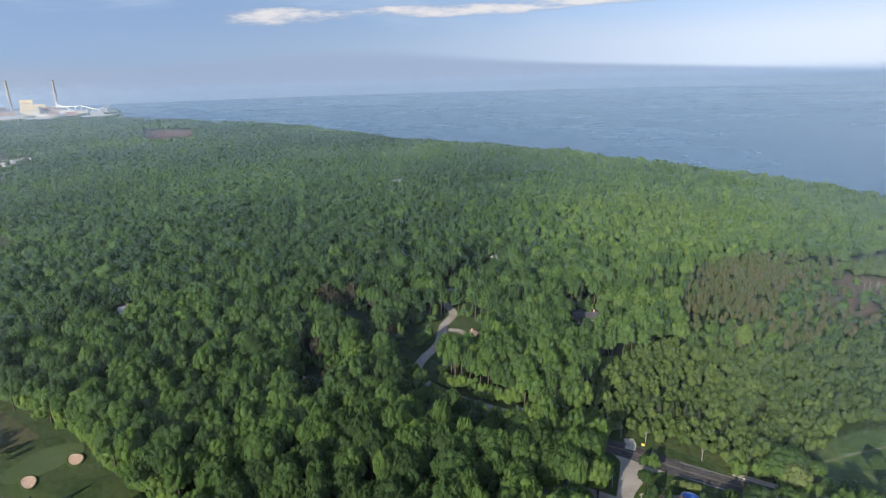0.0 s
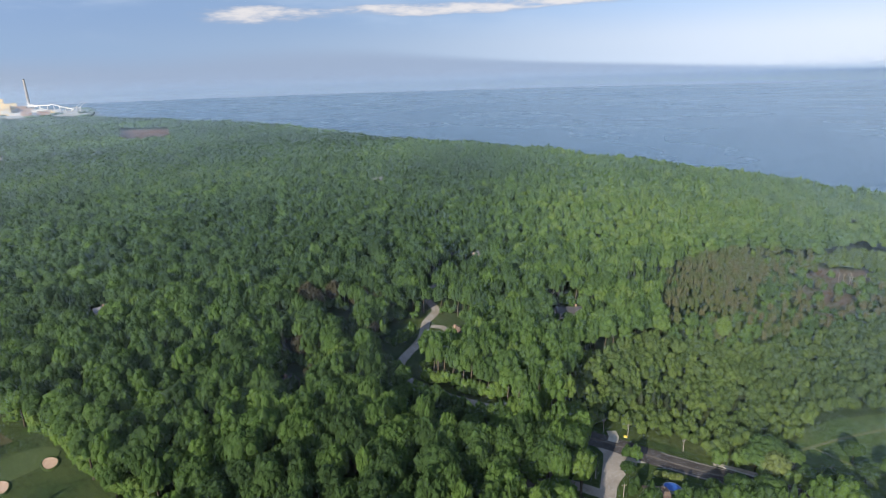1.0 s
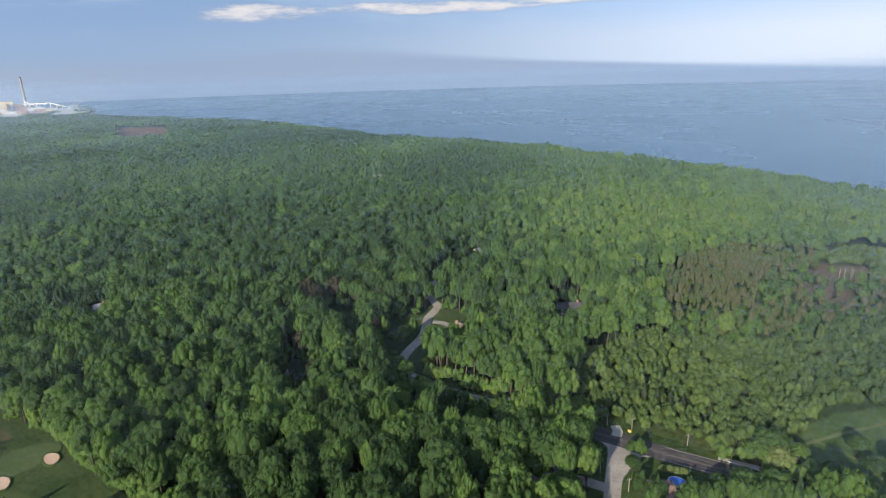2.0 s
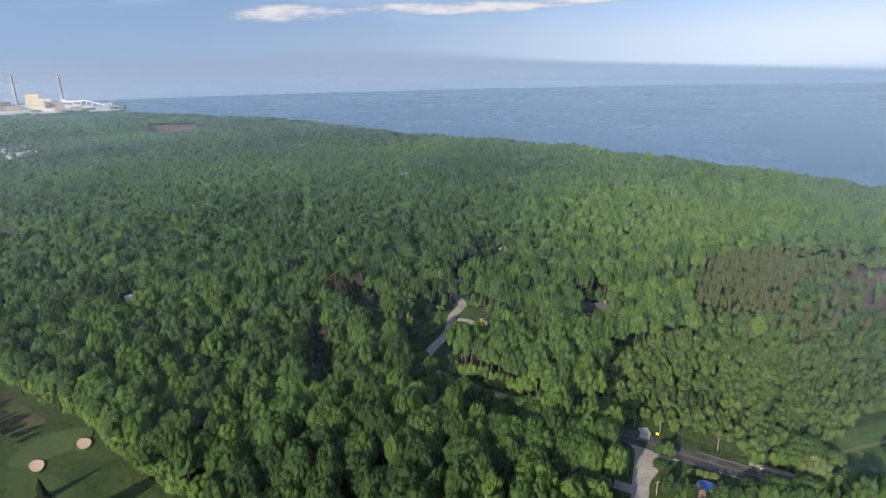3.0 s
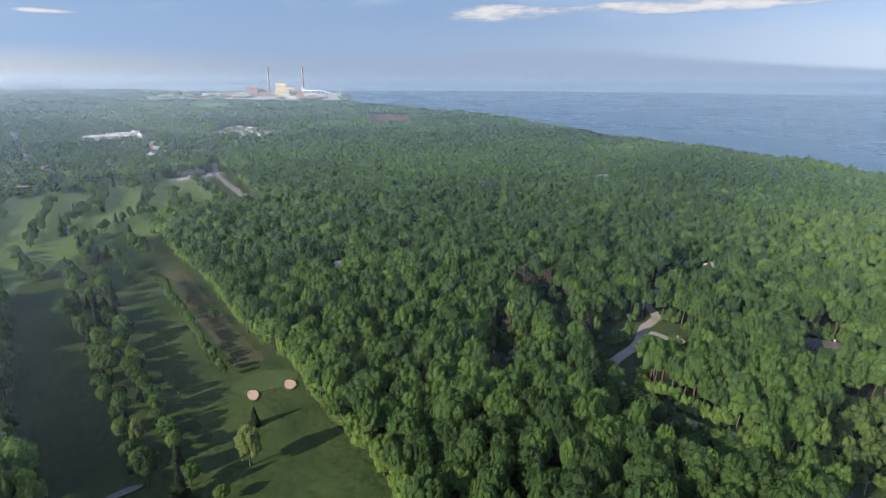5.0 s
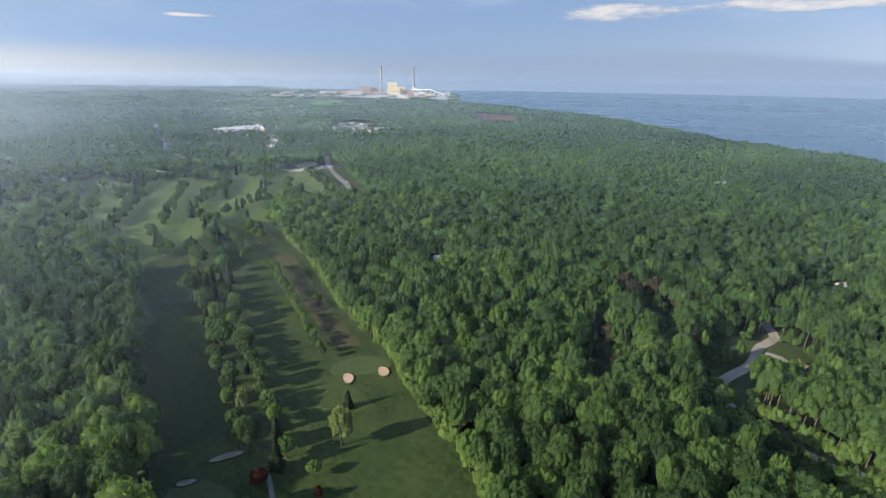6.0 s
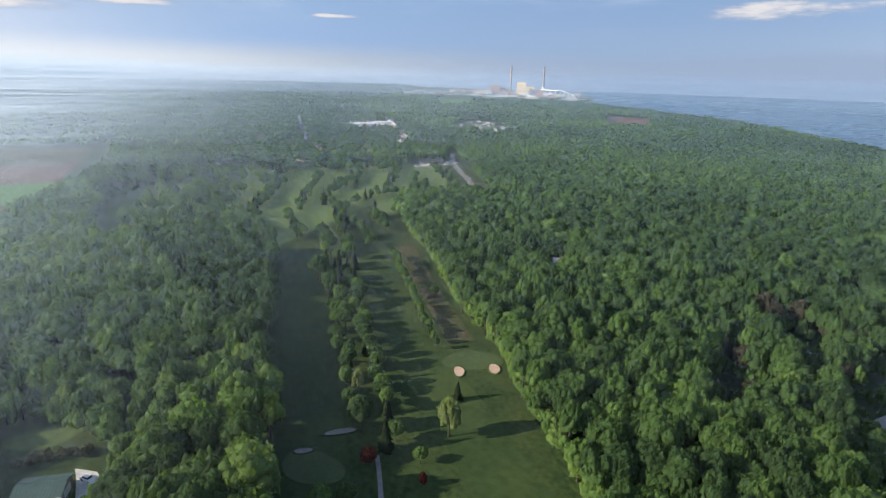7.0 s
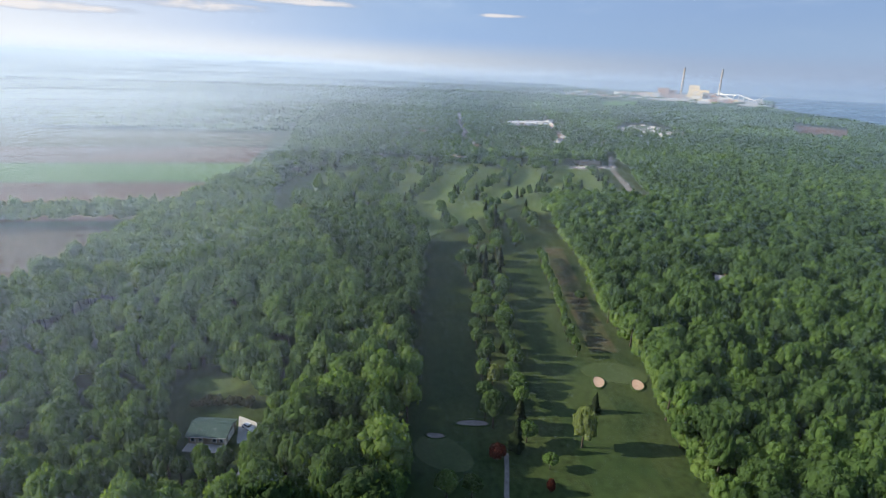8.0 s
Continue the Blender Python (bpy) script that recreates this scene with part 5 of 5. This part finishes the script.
works("workshop", 120, -120, 60, 30, 16, WHITE, "white workshop near the conveyor")
works("workshop", 175, -140, 50, 26, 12, STEEL, "grey workshop near the shore")
rr = random.Random(4)
for i in range(46):
    works("outbuilding", rr.uniform(-620, 160), rr.uniform(-420, 60), rr.uniform(18, 46), rr.uniform(14, 26), rr.uniform(6, 20), (BRICKY, BEIGE, WHITE, STEEL)[i % 4],
          ("reddish", "beige", "white", "grey")[i % 4] + " outbuilding of the power station")


def chimney_stack(u, v, h):
    x, y = by_plant(u, v)
    root = new("chimney_stack")
    root.location = (x, y, 0)
    s = part("shaft", cyl(bmesh.new(), 0, 0, 0, h, 7.0, 4.4, 28), STACK, root)
    for z in (h * 0.5, h * 0.75, h - 4):
        r = 7.0 - 2.6 * z / h
        part("ring", cyl(bmesh.new(), 0, 0, z, z + 2.4, r + 0.8, r + 0.8, 28), STEEL, s, "steel service gallery")
    part("flue", cyl(bmesh.new(), 0, 0, h, h + 4, 3.4, 3.4, 20), ROOF_DARK, root, "dark flue mouth")
    return tagged(root, "tall slender grey concrete chimney stack", "chimney", "chimney stacks")


chimney_stack(-95, 120, 152)
chimney_stack(95, 150, 150)


def conveyor(a, b, za, zb, label):
    (x0, y0), (x1, y1) = by_plant(*a), by_plant(*b)
    root = new("conveyor")
    root.location = (x0, y0, 0)
    d = Vector((x1 - x0, y1 - y0, 0))
    part("gallery", beam(bmesh.new(), (0, 0, za), (d.x, d.y, zb), 4.4, 4.4), WHITE, root)
    for k in (0.15, 0.4, 0.65, 0.9):
        z = za + (zb - za) * k - 2
        part("trestle", box(bmesh.new(), d.x * k - 2, d.y * k - 2, 0, d.x * k + 2, d.y * k + 2, max(z, 1)), STEEL, root)
    return tagged(root, label, "conveyor", "coal conveyors")


conveyor((85, 100), (150, -60), 42, 10, "sloping white coal conveyor gallery")
conveyor((170, -80), (258, -120), 36, 8, "sloping white conveyor by the coal yard")
conveyor((60, 40), (170, -80), 30, 30, "level white conveyor gallery")
for u, v in ((282, -130), (268, -110)):
    x, y = by_plant(u, v)
    crane = new("unloader_crane")
    crane.location, crane.rotation_euler = (x, y, 0), (0, 0, FACE)
    part("tower", box(bmesh.new(), -4, -4, 0, 4, 4, 18, 0.4), STEEL, crane)
    part("boom", beam(bmesh.new(), (-6, 0, 14), (28, 0, 40), 3, 3), STEEL, crane)
    part("counterweight", box(bmesh.new(), -12, -3, 12, -5, 3, 18, 0.3), CONCRETE, crane)
    tagged(crane, "pale steel unloader crane on the shore", "crane")


# ---- imitated haze ----
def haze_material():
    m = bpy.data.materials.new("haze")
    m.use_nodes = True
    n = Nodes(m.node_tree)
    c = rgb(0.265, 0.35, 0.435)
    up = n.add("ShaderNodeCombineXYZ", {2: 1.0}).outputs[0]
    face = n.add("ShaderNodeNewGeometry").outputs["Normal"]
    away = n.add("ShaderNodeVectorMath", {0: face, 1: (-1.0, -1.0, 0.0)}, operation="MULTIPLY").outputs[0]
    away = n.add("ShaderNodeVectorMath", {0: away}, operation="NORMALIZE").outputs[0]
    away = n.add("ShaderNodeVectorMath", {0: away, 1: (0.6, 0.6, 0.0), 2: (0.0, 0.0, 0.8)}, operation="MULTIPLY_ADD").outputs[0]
    # set normals imitate light scattered evenly, and more of it onwards from the sun
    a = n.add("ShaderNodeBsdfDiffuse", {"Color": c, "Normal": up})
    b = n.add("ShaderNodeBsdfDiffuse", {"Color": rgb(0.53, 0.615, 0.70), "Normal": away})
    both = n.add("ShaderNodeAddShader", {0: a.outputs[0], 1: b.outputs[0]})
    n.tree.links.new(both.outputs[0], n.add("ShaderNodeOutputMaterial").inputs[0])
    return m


HAZE = haze_material()


def haze_slats(radius, gap):
    """Imitated morning haze: a loose curtain of thin opaque slats that hides a share of what lies behind it; it gathers
    above the ground, thins upwards and is thicker towards the sun.
    """
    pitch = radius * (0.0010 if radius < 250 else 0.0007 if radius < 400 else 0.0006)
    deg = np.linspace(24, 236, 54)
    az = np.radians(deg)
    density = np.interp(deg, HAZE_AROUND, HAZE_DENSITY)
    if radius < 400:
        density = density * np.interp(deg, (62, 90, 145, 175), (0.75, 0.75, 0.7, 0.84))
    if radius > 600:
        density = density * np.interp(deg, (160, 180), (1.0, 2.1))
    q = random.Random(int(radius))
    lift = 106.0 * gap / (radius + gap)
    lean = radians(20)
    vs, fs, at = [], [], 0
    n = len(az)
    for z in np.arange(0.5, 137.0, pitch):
        # each slat leans back, so that the open sky lights its upper side
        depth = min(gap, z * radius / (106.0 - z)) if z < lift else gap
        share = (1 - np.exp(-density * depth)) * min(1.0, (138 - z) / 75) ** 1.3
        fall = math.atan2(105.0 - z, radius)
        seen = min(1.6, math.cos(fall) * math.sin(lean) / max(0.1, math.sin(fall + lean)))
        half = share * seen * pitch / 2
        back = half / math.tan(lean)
        drift = 1 + q.uniform(-0.5, 0.5) * np.interp(radius, (300, 400, 1000, 2000), (0.006, 0.008, 0.010, 0.016))
        far, high = radius * drift, 109.0 - (109.0 - z) * drift
        vs.append(np.stack([np.cos(az) * (far - back), np.sin(az) * (far - back), np.full(n, high) - half], 1))
        vs.append(np.stack([np.cos(az) * (far + back), np.sin(az) * (far + back), np.full(n, high) + half], 1))
        i = np.arange(n - 1)
        fs.append(np.stack([at + i, at + i + 1, at + n + i + 1, at + n + i], 1))
        at += 2 * n
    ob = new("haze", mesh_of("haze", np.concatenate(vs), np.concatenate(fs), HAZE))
    return tagged(ob, "thin pale slats imitating morning haze over the land", "haze", "", "structure")


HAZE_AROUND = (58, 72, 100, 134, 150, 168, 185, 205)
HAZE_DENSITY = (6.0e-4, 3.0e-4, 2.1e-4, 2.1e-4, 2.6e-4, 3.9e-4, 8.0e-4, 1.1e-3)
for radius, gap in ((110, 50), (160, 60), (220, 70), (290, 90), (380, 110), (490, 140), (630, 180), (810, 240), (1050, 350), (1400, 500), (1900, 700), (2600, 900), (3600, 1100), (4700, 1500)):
    haze_slats(radius, gap)
